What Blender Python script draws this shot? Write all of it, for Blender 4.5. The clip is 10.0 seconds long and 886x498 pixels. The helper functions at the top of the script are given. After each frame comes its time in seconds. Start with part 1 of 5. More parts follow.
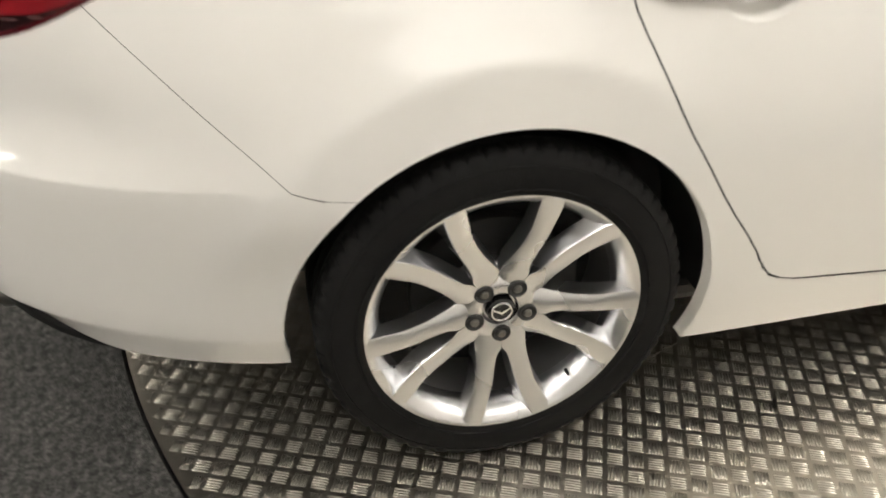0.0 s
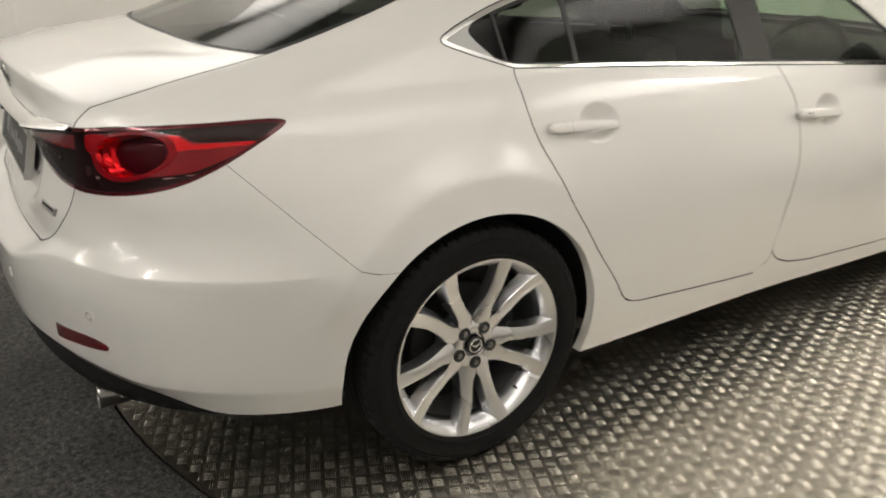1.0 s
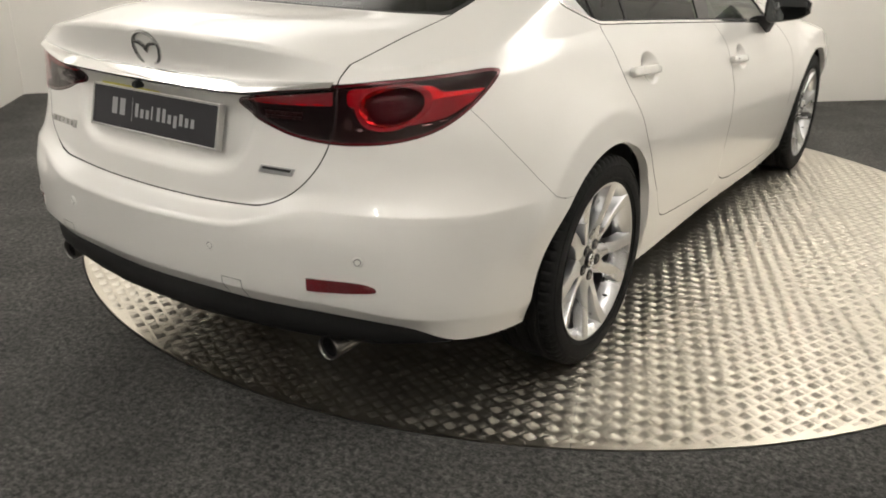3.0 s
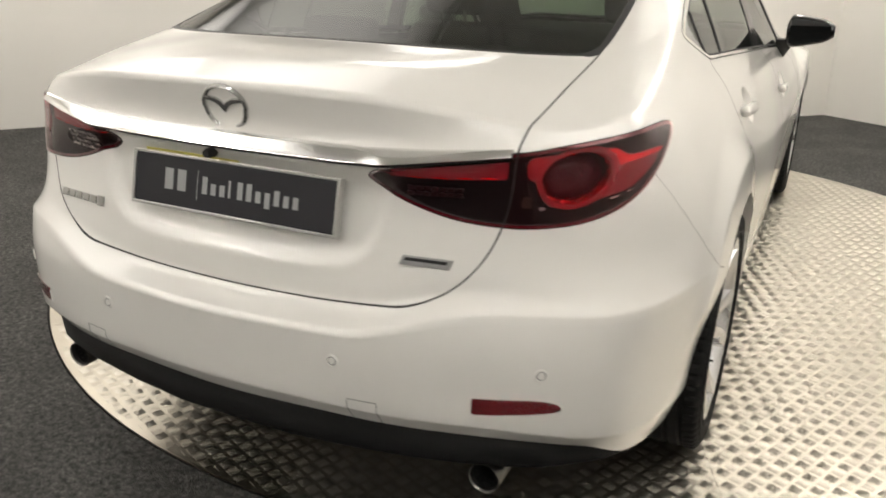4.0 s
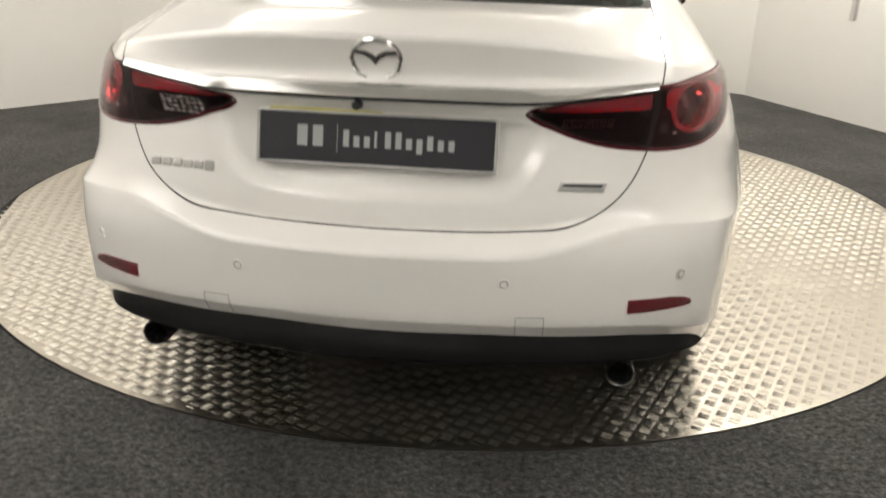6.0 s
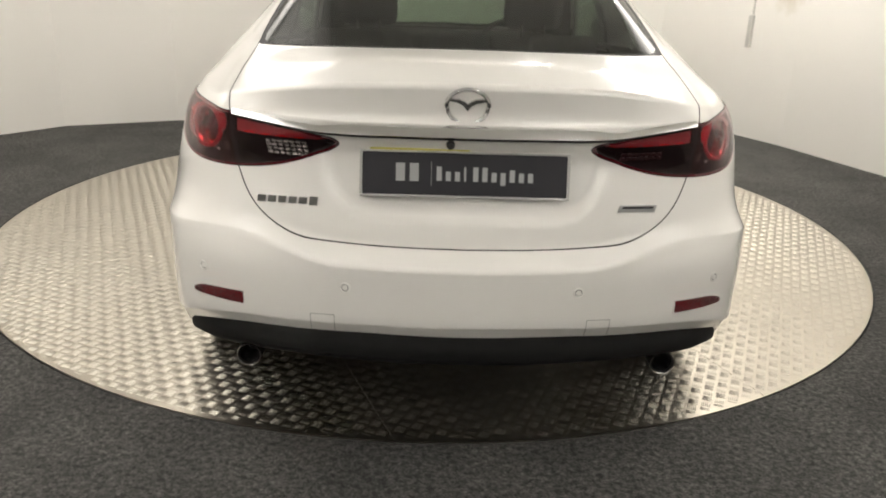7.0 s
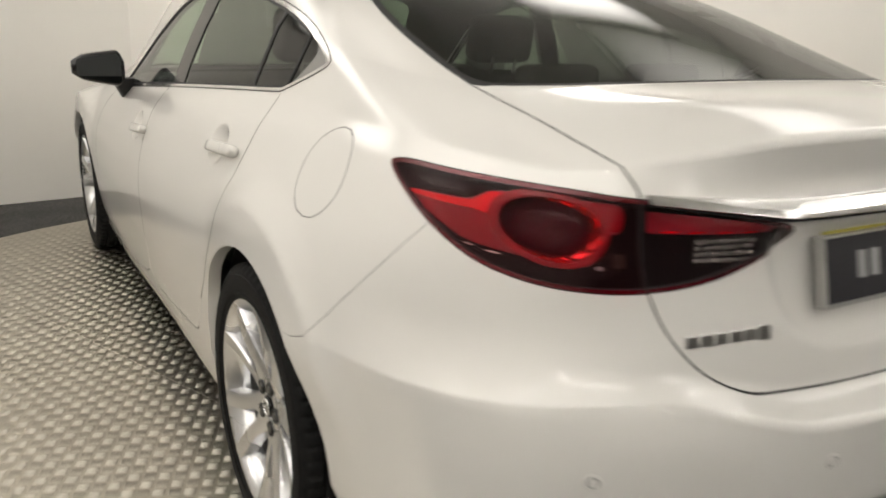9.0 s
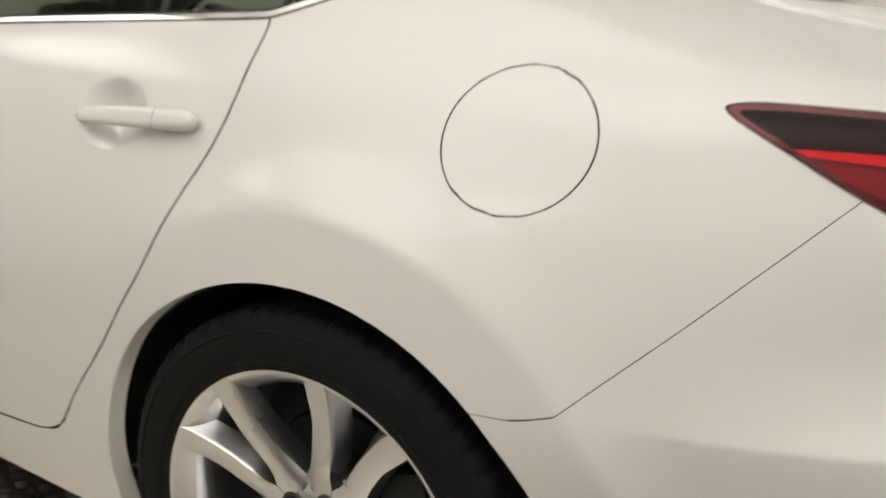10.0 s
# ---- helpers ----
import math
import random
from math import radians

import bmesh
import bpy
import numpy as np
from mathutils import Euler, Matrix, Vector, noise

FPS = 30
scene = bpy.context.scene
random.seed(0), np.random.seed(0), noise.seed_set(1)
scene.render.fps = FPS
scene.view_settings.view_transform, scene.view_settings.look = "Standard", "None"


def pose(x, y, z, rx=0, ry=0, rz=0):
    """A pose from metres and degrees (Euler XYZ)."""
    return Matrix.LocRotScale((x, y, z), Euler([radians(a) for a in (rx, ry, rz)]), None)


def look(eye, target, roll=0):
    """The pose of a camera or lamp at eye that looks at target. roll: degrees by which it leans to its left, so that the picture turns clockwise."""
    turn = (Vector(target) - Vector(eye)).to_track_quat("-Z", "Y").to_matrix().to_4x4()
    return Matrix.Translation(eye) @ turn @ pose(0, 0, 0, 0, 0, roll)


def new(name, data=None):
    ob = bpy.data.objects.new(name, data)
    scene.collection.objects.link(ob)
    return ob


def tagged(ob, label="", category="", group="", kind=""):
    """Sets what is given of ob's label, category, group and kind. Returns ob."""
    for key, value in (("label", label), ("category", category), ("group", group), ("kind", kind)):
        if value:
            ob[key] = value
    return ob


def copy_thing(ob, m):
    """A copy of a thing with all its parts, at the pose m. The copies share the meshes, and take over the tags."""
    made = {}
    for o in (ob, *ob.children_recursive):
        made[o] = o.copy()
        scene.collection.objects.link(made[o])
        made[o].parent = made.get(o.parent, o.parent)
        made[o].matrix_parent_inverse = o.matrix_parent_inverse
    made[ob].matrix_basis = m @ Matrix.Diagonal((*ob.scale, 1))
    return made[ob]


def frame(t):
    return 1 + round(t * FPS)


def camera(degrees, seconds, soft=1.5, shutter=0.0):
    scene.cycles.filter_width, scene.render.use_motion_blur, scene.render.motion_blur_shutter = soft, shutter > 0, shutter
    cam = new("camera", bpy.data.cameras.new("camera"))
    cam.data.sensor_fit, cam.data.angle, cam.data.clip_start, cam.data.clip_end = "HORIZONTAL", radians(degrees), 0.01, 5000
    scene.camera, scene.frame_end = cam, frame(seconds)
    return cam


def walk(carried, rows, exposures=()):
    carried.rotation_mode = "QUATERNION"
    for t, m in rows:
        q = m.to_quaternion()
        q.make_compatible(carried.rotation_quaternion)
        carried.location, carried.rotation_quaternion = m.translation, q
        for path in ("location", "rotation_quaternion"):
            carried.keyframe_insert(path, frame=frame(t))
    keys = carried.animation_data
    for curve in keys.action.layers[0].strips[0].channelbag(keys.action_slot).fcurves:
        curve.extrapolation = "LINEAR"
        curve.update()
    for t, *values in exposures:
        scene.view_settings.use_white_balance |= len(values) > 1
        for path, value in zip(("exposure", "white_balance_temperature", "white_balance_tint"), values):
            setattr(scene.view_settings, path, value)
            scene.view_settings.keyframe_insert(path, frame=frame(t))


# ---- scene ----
LENS = 57.89
PATH = [
    (0, (1.938, -0.366, 1.227), (0.317, 0.019, 0.120), 0.18),
    (0.3, (2.146, -0.536, 1.274), (0.454, -0.022, 0.338), -0.28),
    (0.5, (2.240, -0.680, 1.276), (0.535, -0.072, 0.427), -0.06),
    (1, (2.389, -1.081, 1.370), (0.825, -0.085, 0.620), 0.35),
    (1.5, (2.442, -1.461, 1.401), (0.974, -0.298, 0.697), 0.38),
    (2, (2.291, -1.808, 1.355), (0.913, -0.534, 0.664), 0.83),
    (2.2, (2.187, -1.914, 1.380), (0.864, -0.599, 0.660), 0.78),
    (3.3, (1.618, -2.240, 1.271), (0.650, -0.639, 0.565), 0.80),
    (3.5, (1.472, -2.257, 1.281), (0.549, -0.621, 0.595), 0.85),
    (4, (1.058, -2.125, 1.298), (0.243, -0.437, 0.600), 0.83),
    (4.5, (0.871, -2.116, 1.284), (0.145, -0.390, 0.582), 0.91),
    (5, (0.722, -2.350, 1.106), (0.097, -0.583, 0.407), 0.93),
    (5.5, (0.550, -2.450, 1.076), (0.087, -0.637, 0.370), 1.29),
    (6, (0.352, -2.545, 1.241), (0.120, -0.694, 0.519), 1.42),
    (6.2, (0.284, -2.619, 1.327), (0.103, -0.767, 0.594), 0.85),
    (7.3, (-0.262, -2.855, 1.332), (-0.086, -0.956, 0.729), 1.95),
    (7.5, (-0.377, -2.818, 1.310), (-0.101, -0.916, 0.756), 1.48),
    (8, (-0.786, -2.505, 1.255), (-0.277, -0.644, 0.729), 1.76),
    (8.5, (-1.164, -2.181, 1.217), (-0.408, -0.398, 0.715), 2.25),
    (9, (-1.362, -1.643, 1.198), (-0.387, 0.015, 0.654), 1.65),
    (9.5, (-1.576, -1.075, 1.129), (-0.338, 0.397, 0.584), 2.07),
    (9.8, (-1.641, -0.757, 1.083), (-0.081, 0.380, 0.559), 3.19),
    (10, (-1.636, -0.604, 1.045), (0.053, 0.314, 0.495), 3.48),
]
cam = camera(LENS, 10.0, 1.8, 0.35)
walk(cam, [(t, look(e, g, r)) for t, e, g, r in PATH], [(0, 0.5), (0.5, 0.12), (1, 0.04), (1.5, 0.09), (2, 0.17), (3.5, 0.25), (4, 0.29), (4.5, 0.09), (5, 0.18), (5.5, 0.46), (6, 0.42), (8, 0.15), (8.5, -0.01), (9, 0.03), (9.5, -0.13), (10, -0.13)])

# ---- world and lamps ----
world = bpy.data.worlds.new("world")
scene.world = world
world.use_nodes = True
world.node_tree.nodes["Background"].inputs[0].default_value = (0.9, 0.95, 1.0, 1)
world.node_tree.nodes["Background"].inputs[1].default_value = 0.05
CEILING = 2.75


# ---- materials ----
def material(name, base=(0.8, 0.8, 0.8), rough=0.5, metal=0.0, coat=0.0, **more):
    m = bpy.data.materials.new(name)
    m.use_nodes = True
    b = m.node_tree.nodes["Principled BSDF"]
    b.inputs["Base Color"].default_value = (*base, 1)
    b.inputs["Roughness"].default_value = rough
    b.inputs["Metallic"].default_value = metal
    b.inputs["Coat Weight"].default_value = coat
    b.inputs["Coat Roughness"].default_value = 0.03
    for key, value in more.items():
        b.inputs[key.replace("_", " ")].default_value = value
    return m


def node(m, kind, **values):
    n = m.node_tree.nodes.new(kind)
    for key, value in values.items():
        n.inputs[key].default_value = value
    return n


def wire(m, a, out, b, into):
    m.node_tree.links.new(a.outputs[out], b.inputs[into])


def bsdf(m):
    return m.node_tree.nodes["Principled BSDF"]


def vary(m, scale, dark, light, detail=6.0, bump=0.0, bump_scale=None, rough=None, sharp=None):
    """Colour that wanders between two tones, with an optional fine relief and uneven gloss."""
    co = node(m, "ShaderNodeTexCoord")
    n = node(m, "ShaderNodeTexNoise", Scale=scale, Detail=detail)
    wire(m, co, "Object", n, "Vector")
    mix = m.node_tree.nodes.new("ShaderNodeMix")
    mix.data_type = "RGBA"
    mix.inputs[6].default_value = (*dark, 1)
    mix.inputs[7].default_value = (*light, 1)
    if sharp:
        s_ = node(m, "ShaderNodeMapRange")
        s_.inputs[1].default_value, s_.inputs[2].default_value = sharp
        wire(m, n, "Fac", s_, 0)
        wire(m, s_, 0, mix, 0)
    else:
        wire(m, n, "Fac", mix, 0)
    m.node_tree.links.new(mix.outputs[2], bsdf(m).inputs["Base Color"])
    if bump:
        f = node(m, "ShaderNodeTexNoise", Scale=bump_scale or scale * 8, Detail=4.0)
        wire(m, co, "Object", f, "Vector")
        bm_ = node(m, "ShaderNodeBump", Strength=bump, Distance=0.01)
        wire(m, f, "Fac", bm_, "Height")
        wire(m, bm_, "Normal", bsdf(m), "Normal")
    if rough:
        r = node(m, "ShaderNodeMapRange")
        r.inputs[3].default_value, r.inputs[4].default_value = rough
        wire(m, n, "Fac", r, 0)
        wire(m, r, 0, bsdf(m), "Roughness")
    return m


PAINT = vary(material("pearl_white_paint", rough=0.36, coat=1.0, Coat_Roughness=0.08), 2.5, (0.765, 0.75, 0.72), (0.79, 0.777, 0.75), detail=3.0, rough=(0.29, 0.36))
BLACK = material("black_plastic", (0.012, 0.012, 0.013), 0.55)
VALANCE = vary(material("matt_black_plastic", rough=0.7, Specular_IOR_Level=0.2), 30, (0.007, 0.007, 0.007), (0.012, 0.012, 0.012), bump=0.1)
GLOSS_BLACK = material("gloss_black", (0.01, 0.01, 0.011), 0.12)
GAP = material("dark_gap", (0.02, 0.02, 0.02), 0.8)
CHROME = material("chrome", (0.86, 0.86, 0.85), 0.14, 1.0)
LINING = material("interior_lining", (0.05, 0.048, 0.045), 0.85)
TYRE = vary(material("tyre_rubber", rough=0.7, Specular_IOR_Level=0.16), 40, (0.005, 0.005, 0.005), (0.011, 0.011, 0.011), bump=0.15)
ALLOY = vary(material("silver_alloy", metal=1.0, coat=0.3), 4, (0.62, 0.625, 0.64), (0.70, 0.70, 0.71), detail=2.0, rough=(0.24, 0.31))
WALL = vary(material("white_painted_panel", rough=0.6), 1.2, (0.76, 0.74, 0.70), (0.82, 0.80, 0.76))
# a yellowed smudge on one wall panel
_geo = node(WALL, "ShaderNodeNewGeometry")
_dist = node(WALL, "ShaderNodeVectorMath")
_dist.operation = "DISTANCE"
_dist.inputs[1].default_value = (2.735, 3.73, 1.17)
wire(WALL, _geo, "Position", _dist, 0)
_wob = node(WALL, "ShaderNodeTexNoise", Scale=14.0)
wire(WALL, _geo, "Position", _wob, "Vector")
_sum = node(WALL, "ShaderNodeMath")
_sum.operation = "MULTIPLY_ADD"
_sum.inputs[1].default_value = 0.16
wire(WALL, _wob, "Fac", _sum, 0)
wire(WALL, _dist, "Value", _sum, 2)
_fade = node(WALL, "ShaderNodeMapRange")
for _i, _v in ((1, 0.08), (2, 0.24), (3, 0.45), (4, 0.0)):
    _fade.inputs[_i].default_value = _v
wire(WALL, _sum, 0, _fade, 0)
_mix = WALL.node_tree.nodes.new("ShaderNodeMix")
_mix.data_type = "RGBA"
_mix.inputs[7].default_value = (0.42, 0.35, 0.20, 1)
WALL.node_tree.links.new(bsdf(WALL).inputs["Base Color"].links[0].from_socket, _mix.inputs[6])
wire(WALL, _fade, 0, _mix, 0)
WALL.node_tree.links.new(_mix.outputs[2], bsdf(WALL).inputs["Base Color"])
CARPET = vary(material("dark_carpet", rough=0.95), 55, (0.020, 0.020, 0.019), (0.112, 0.108, 0.102), detail=8.0, bump=1.0, bump_scale=260, sharp=(0.30, 0.70))
_tuft = node(CARPET, "ShaderNodeTexVoronoi", Scale=170.0)
_tone = node(CARPET, "ShaderNodeSeparateColor")
_pile = node(CARPET, "ShaderNodeMapRange")
for _i, _v in ((1, 0.0), (2, 1.0), (3, 0.5), (4, 1.5)):
    _pile.inputs[_i].default_value = _v
wire(CARPET, _tuft, "Color", _tone, 0)
wire(CARPET, _tone, 0, _pile, 0)
_co = node(CARPET, "ShaderNodeTexCoord")
_worn = node(CARPET, "ShaderNodeTexNoise", Scale=2.2, Detail=5.0, Roughness=0.65)
wire(CARPET, _co, "Object", _worn, "Vector")
_span = node(CARPET, "ShaderNodeMapRange")
for _i, _v in ((1, 0.35), (2, 0.68), (3, 0.72), (4, 1.35)):
    _span.inputs[_i].default_value = _v
wire(CARPET, _co, "Object", _tuft, "Vector")
wire(CARPET, _worn, "Fac", _span, 0)
_both = node(CARPET, "ShaderNodeMath")
_both.operation = "MULTIPLY"
wire(CARPET, _pile, 0, _both, 0)
wire(CARPET, _span, 0, _both, 1)
_mul = CARPET.node_tree.nodes.new("ShaderNodeMix")
_mul.data_type, _mul.blend_type = "RGBA", "MULTIPLY"
_mul.inputs[0].default_value = 1.0
CARPET.node_tree.links.new(bsdf(CARPET).inputs["Base Color"].links[0].from_socket, _mul.inputs[6])
CARPET.node_tree.links.new(_both.outputs[0], _mul.inputs[7])
CARPET.node_tree.links.new(_mul.outputs[2], bsdf(CARPET).inputs["Base Color"])
PLATE = vary(material("aluminium_tread_plate", metal=1.0), 3.0, (0.45, 0.415, 0.35), (0.61, 0.565, 0.485), detail=8.0, rough=(0.28, 0.40))
TREAD = vary(material("worn_tread", metal=1.0), 5.0, (0.47, 0.44, 0.385), (0.62, 0.585, 0.515), detail=8.0, rough=(0.36, 0.48))
CEIL = material("white_ceiling", (0.8, 0.8, 0.78), 0.8)
RED = vary(material("red_reflector", rough=0.3), 9, (0.15, 0.003, 0.010), (0.30, 0.004, 0.014), detail=2.0)
RED_BRIGHT = material("red_ring", (0.72, 0.006, 0.014), 0.22, 0.1, 0.3)
RED_RIM = vary(material("red_rim", rough=0.2, coat=0.2), 16, (0.10, 0.003, 0.008), (0.36, 0.005, 0.014), detail=1.0)
RED_DARK = material("dark_red", (0.040, 0.0012, 0.006), 0.14, 0.0, 0.0, Specular_IOR_Level=0.25)
RED_FACET = material("red_facet", (0.80, 0.010, 0.020), 0.12, 0.8, 0.3)
MAROON = material("maroon_lens_edge", (0.085, 0.004, 0.010), 0.10, 0.0, 1.0)
SMOKE = material("smoked_housing", (0.008, 0.004, 0.0045), 0.4, 0.0, 0.0, Specular_IOR_Level=0.15)
AMBER_CELL = material("dim_amber", (0.018, 0.010, 0.004), 0.3)
MAROON_CELL = material("dim_red_cell", (0.02, 0.002, 0.003), 0.3)
CLEAR_CELL = material("clear_reflector_cells", (0.40, 0.40, 0.39), 0.22, 0.75)
REFLEX = material("red_reflex", (0.115, 0.004, 0.008), 0.15, 0.0, 1.0)
MIRROR = material("mirror_glass", (0.17, 0.18, 0.185), 0.01, 1.0)
STEEL = material("brushed_steel", (0.22, 0.215, 0.205), 0.32, 1.0)
NUT_SHADE = material("nut_pocket_shade", (0.05, 0.05, 0.05), 0.45, 0.6)
BARREL = material("dull_cast_alloy", (0.36, 0.36, 0.355), 0.45, 0.8)
DARK_METAL = material("dark_metal", (0.035, 0.035, 0.035), 0.5, 0.6)
SEAT = material("black_seat_cloth", (0.018, 0.018, 0.019), 0.85)
BADGE = material("matt_silver_badge", (0.42, 0.42, 0.42), 0.35, 0.9)
DARK_SATIN = material("grey_satin_trim", (0.34, 0.34, 0.33), 0.35, 0.9)
PLATE_FRAME = material("dull_silver_surround", (0.46, 0.455, 0.44), 0.38, 0.9)
EMBLEM = material("dark_chrome", (0.50, 0.50, 0.495), 0.16, 1.0)
SATIN = material("satin_trim", (0.72, 0.71, 0.69), 0.25, 1.0)
YELLOW = material("yellow_film", (0.44, 0.40, 0.08), 0.4)
CONDUIT = material("grey_conduit", (0.50, 0.49, 0.46), 0.5)
SENSOR_JOINT = material("sensor_joint", (0.22, 0.215, 0.21), 0.5)
COVER_LINE = material("fine_joint", (0.16, 0.155, 0.15), 0.6)
PLATE_BLACK = material("plate_black", (0.016, 0.015, 0.019), 0.45, 0.0, 0.0, Specular_IOR_Level=0.3)
PLATE_GREY = material("plate_lettering", (0.34, 0.34, 0.34), 0.7, Specular_IOR_Level=0.2)
LAMP_GLOW = material("tube_glow", (1, 1, 1), 0.5, Emission_Color=(1, 0.952, 0.88, 1), Emission_Strength=60.0)

# glow of the fill panels added on the unseen ceiling
MILD_FILL = material("mild_fill_glow", (1, 1, 1), 0.5, Emission_Color=(1, 0.952, 0.88, 1))
SOFT_FILL = material("soft_fill_glow", (1, 1, 1), 0.5, Emission_Color=(1, 0.952, 0.88, 1))
WIDE_FILL = material("wide_fill_glow", (1, 1, 1), 0.5, Emission_Color=(1, 0.952, 0.88, 1))


def fade_to_edges(m, strength):
    """Glow of an added fill panel, most in its middle and less towards its frame."""
    co, parts = node(m, "ShaderNodeTexCoord"), node(m, "ShaderNodeSeparateXYZ")
    wire(m, co, "Generated", parts, "Vector")
    falls = []
    for axis in "XY":
        span, flat, cube, rest = (node(m, "ShaderNodeMath") for _ in range(4))
        span.operation, flat.operation, cube.operation, rest.operation = "MULTIPLY_ADD", "ABSOLUTE", "POWER", "SUBTRACT"
        span.inputs[1].default_value, span.inputs[2].default_value = 2, -1
        cube.inputs[1].default_value, rest.inputs[0].default_value = 3, 1
        links = m.node_tree.links
        links.new(parts.outputs[axis], span.inputs[0])
        links.new(span.outputs[0], flat.inputs[0])
        links.new(flat.outputs[0], cube.inputs[0])
        links.new(cube.outputs[0], rest.inputs[1])
        falls.append(rest)
    both, total = node(m, "ShaderNodeMath"), node(m, "ShaderNodeMath")
    both.operation = total.operation = "MULTIPLY"
    links.new(falls[0].outputs[0], both.inputs[0])
    links.new(falls[1].outputs[0], both.inputs[1])
    links.new(both.outputs[0], total.inputs[0])
    total.inputs[1].default_value = strength
    links.new(total.outputs[0], bsdf(m).inputs["Emission Strength"])


fade_to_edges(MILD_FILL, 3.2)
fade_to_edges(SOFT_FILL, 4.7)
fade_to_edges(WIDE_FILL, 2.25)


def tinted(name, tint, gloss=0.045, fall=4.0):
    m = bpy.data.materials.new(name)
    m.use_nodes = True
    t = m.node_tree
    t.nodes.clear()
    out = t.nodes.new("ShaderNodeOutputMaterial")
    see, shine, mix, edge, power, span = (t.nodes.new(k) for k in ("ShaderNodeBsdfTransparent", "ShaderNodeBsdfGlossy", "ShaderNodeMixShader", "ShaderNodeLayerWeight", "ShaderNodeMath", "ShaderNodeMapRange"))
    see.inputs[0].default_value = (*tint, 1)
    shine.inputs["Roughness"].default_value = 0.02
    power.operation = "POWER"
    power.inputs[1].default_value = fall
    span.inputs[3].default_value, span.inputs[4].default_value = gloss, 0.95
    t.links.new(edge.outputs["Facing"], power.inputs[0])
    t.links.new(power.outputs[0], span.inputs[0])
    t.links.new(span.outputs[0], mix.inputs[0])
    t.links.new(see.outputs[0], mix.inputs[1])
    t.links.new(shine.outputs[0], mix.inputs[2])
    t.links.new(mix.outputs[0], out.inputs[0])
    return m


GLASS = tinted("tinted_glass", (0.20, 0.24, 0.20), 0.035, 5.0)
PRIVACY = tinted("side_glass", (0.27, 0.28, 0.27), 0.030, 5.0)
CLEAR = tinted("green_clear_glass", (0.58, 0.70, 0.58))


def facets(m, scale, strength):
    """Moulded prism cells of a lamp reflector."""
    co = node(m, "ShaderNodeTexCoord")
    v = node(m, "ShaderNodeTexVoronoi", Scale=scale)
    b = node(m, "ShaderNodeBump", Strength=strength, Distance=0.004)
    wire(m, co, "Object", v, "Vector")
    wire(m, v, "Distance", b, "Height")
    wire(m, b, "Normal", bsdf(m), "Normal")


facets(RED_BRIGHT, 150, 0.15)
facets(RED_RIM, 220, 0.08)
facets(CLEAR_CELL, 110, 1.0)
facets(REFLEX, 260, 0.6)
LENS_BOOT = tinted("boot_lamp_lens", (0.92, 0.86, 0.86), 0.014)
LENS_CLEAR = tinted("lamp_lens", (0.93, 0.68, 0.70), 0.014)


# ---- mesh helpers ----
def mesh_of(name, verts, faces, mats, smooth=True, normals=None):
    me = bpy.data.meshes.new(name)
    me.from_pydata([tuple(map(float, v)) for v in verts], [], [tuple(map(int, f)) for f in faces])
    for m in mats if isinstance(mats, (list, tuple)) else [mats]:
        me.materials.append(m)
    me.polygons.foreach_set("use_smooth", [smooth] * len(me.polygons))
    me.update()
    if normals is not None:
        me.normals_split_custom_set_from_vertices([tuple(map(float, n)) for n in normals])
    return me


def part(name, bm, mat, parent=None, label=""):
    """Links a bmesh as one mesh object under a thing or a part."""
    me = bpy.data.meshes.new(name)
    bmesh.ops.recalc_face_normals(bm, faces=bm.faces)
    bm.to_mesh(me)
    bm.free()
    me.materials.append(mat)
    ob = new(name, me)
    ob.parent = parent
    return tagged(ob, label)


def part_mesh(name, me, parent=None, label=""):
    ob = new(name, me)
    ob.parent = parent
    return tagged(ob, label)


def box(bm, a, b, bevel=0.0, seg=2):
    """A box between two corners, with rounded edges."""
    a, b = Vector(a), Vector(b)
    r = bmesh.ops.create_cube(bm, size=1.0, matrix=Matrix.Translation((a + b) / 2) @ Matrix.Diagonal((*(b - a), 1)))
    if bevel:
        es = list({e for v in r["verts"] for e in v.link_edges})
        bmesh.ops.bevel(bm, geom=es, offset=bevel, segments=seg, profile=0.6, affect="EDGES")
    return bm


def shade(ob, angle=40):
    for p in ob.data.polygons:
        p.use_smooth = True
    ob.data.set_sharp_from_angle(angle=radians(angle))
    return ob


def prism(points, z0, z1):
    bm = bmesh.new()
    low = [bm.verts.new((x, y, z0)) for x, y in points]
    high = [bm.verts.new((x, y, z1)) for x, y in points]
    n = len(points)
    bm.faces.new(low[::-1])
    bm.faces.new(high)
    for i in range(n):
        bm.faces.new((low[i], low[(i + 1) % n], high[(i + 1) % n], high[i]))
    return bm


# ---- the room ----
ROOM = [(3.45, 1.4), (3.37, 2.05), (2.8, 3.6), (2.1, 4.95), (1.0, 5.6), (-0.4, 4.2), (-0.9, 4.12), (-2.2, 3.97), (-3.0, 3.6), (-4.85, 1.3), (-3.0, -0.6), (-3.2, -4.6), (-7.5, -4.7), (-7.5, -12.0), (7.5, -12.0), (7.5, -4.7), (3.7, -4.6)]
TABLE = (-0.067, 1.395, 2.198)


def wall_panel(name, a, b, label):
    d = (Vector(b) - Vector(a)).normalized()
    n = Vector((d.y, -d.x)) * 0.12
    if (Vector(a) + n - Vector((0, 0))).length < Vector(a).length:
        n = -n
    pts = [a, b, (b[0] + n.x, b[1] + n.y), (a[0] + n.x, a[1] + n.y)]
    ob = part(name, prism(pts, 0, CEILING), WALL)
    return tagged(ob, label, "wall", kind="structure")


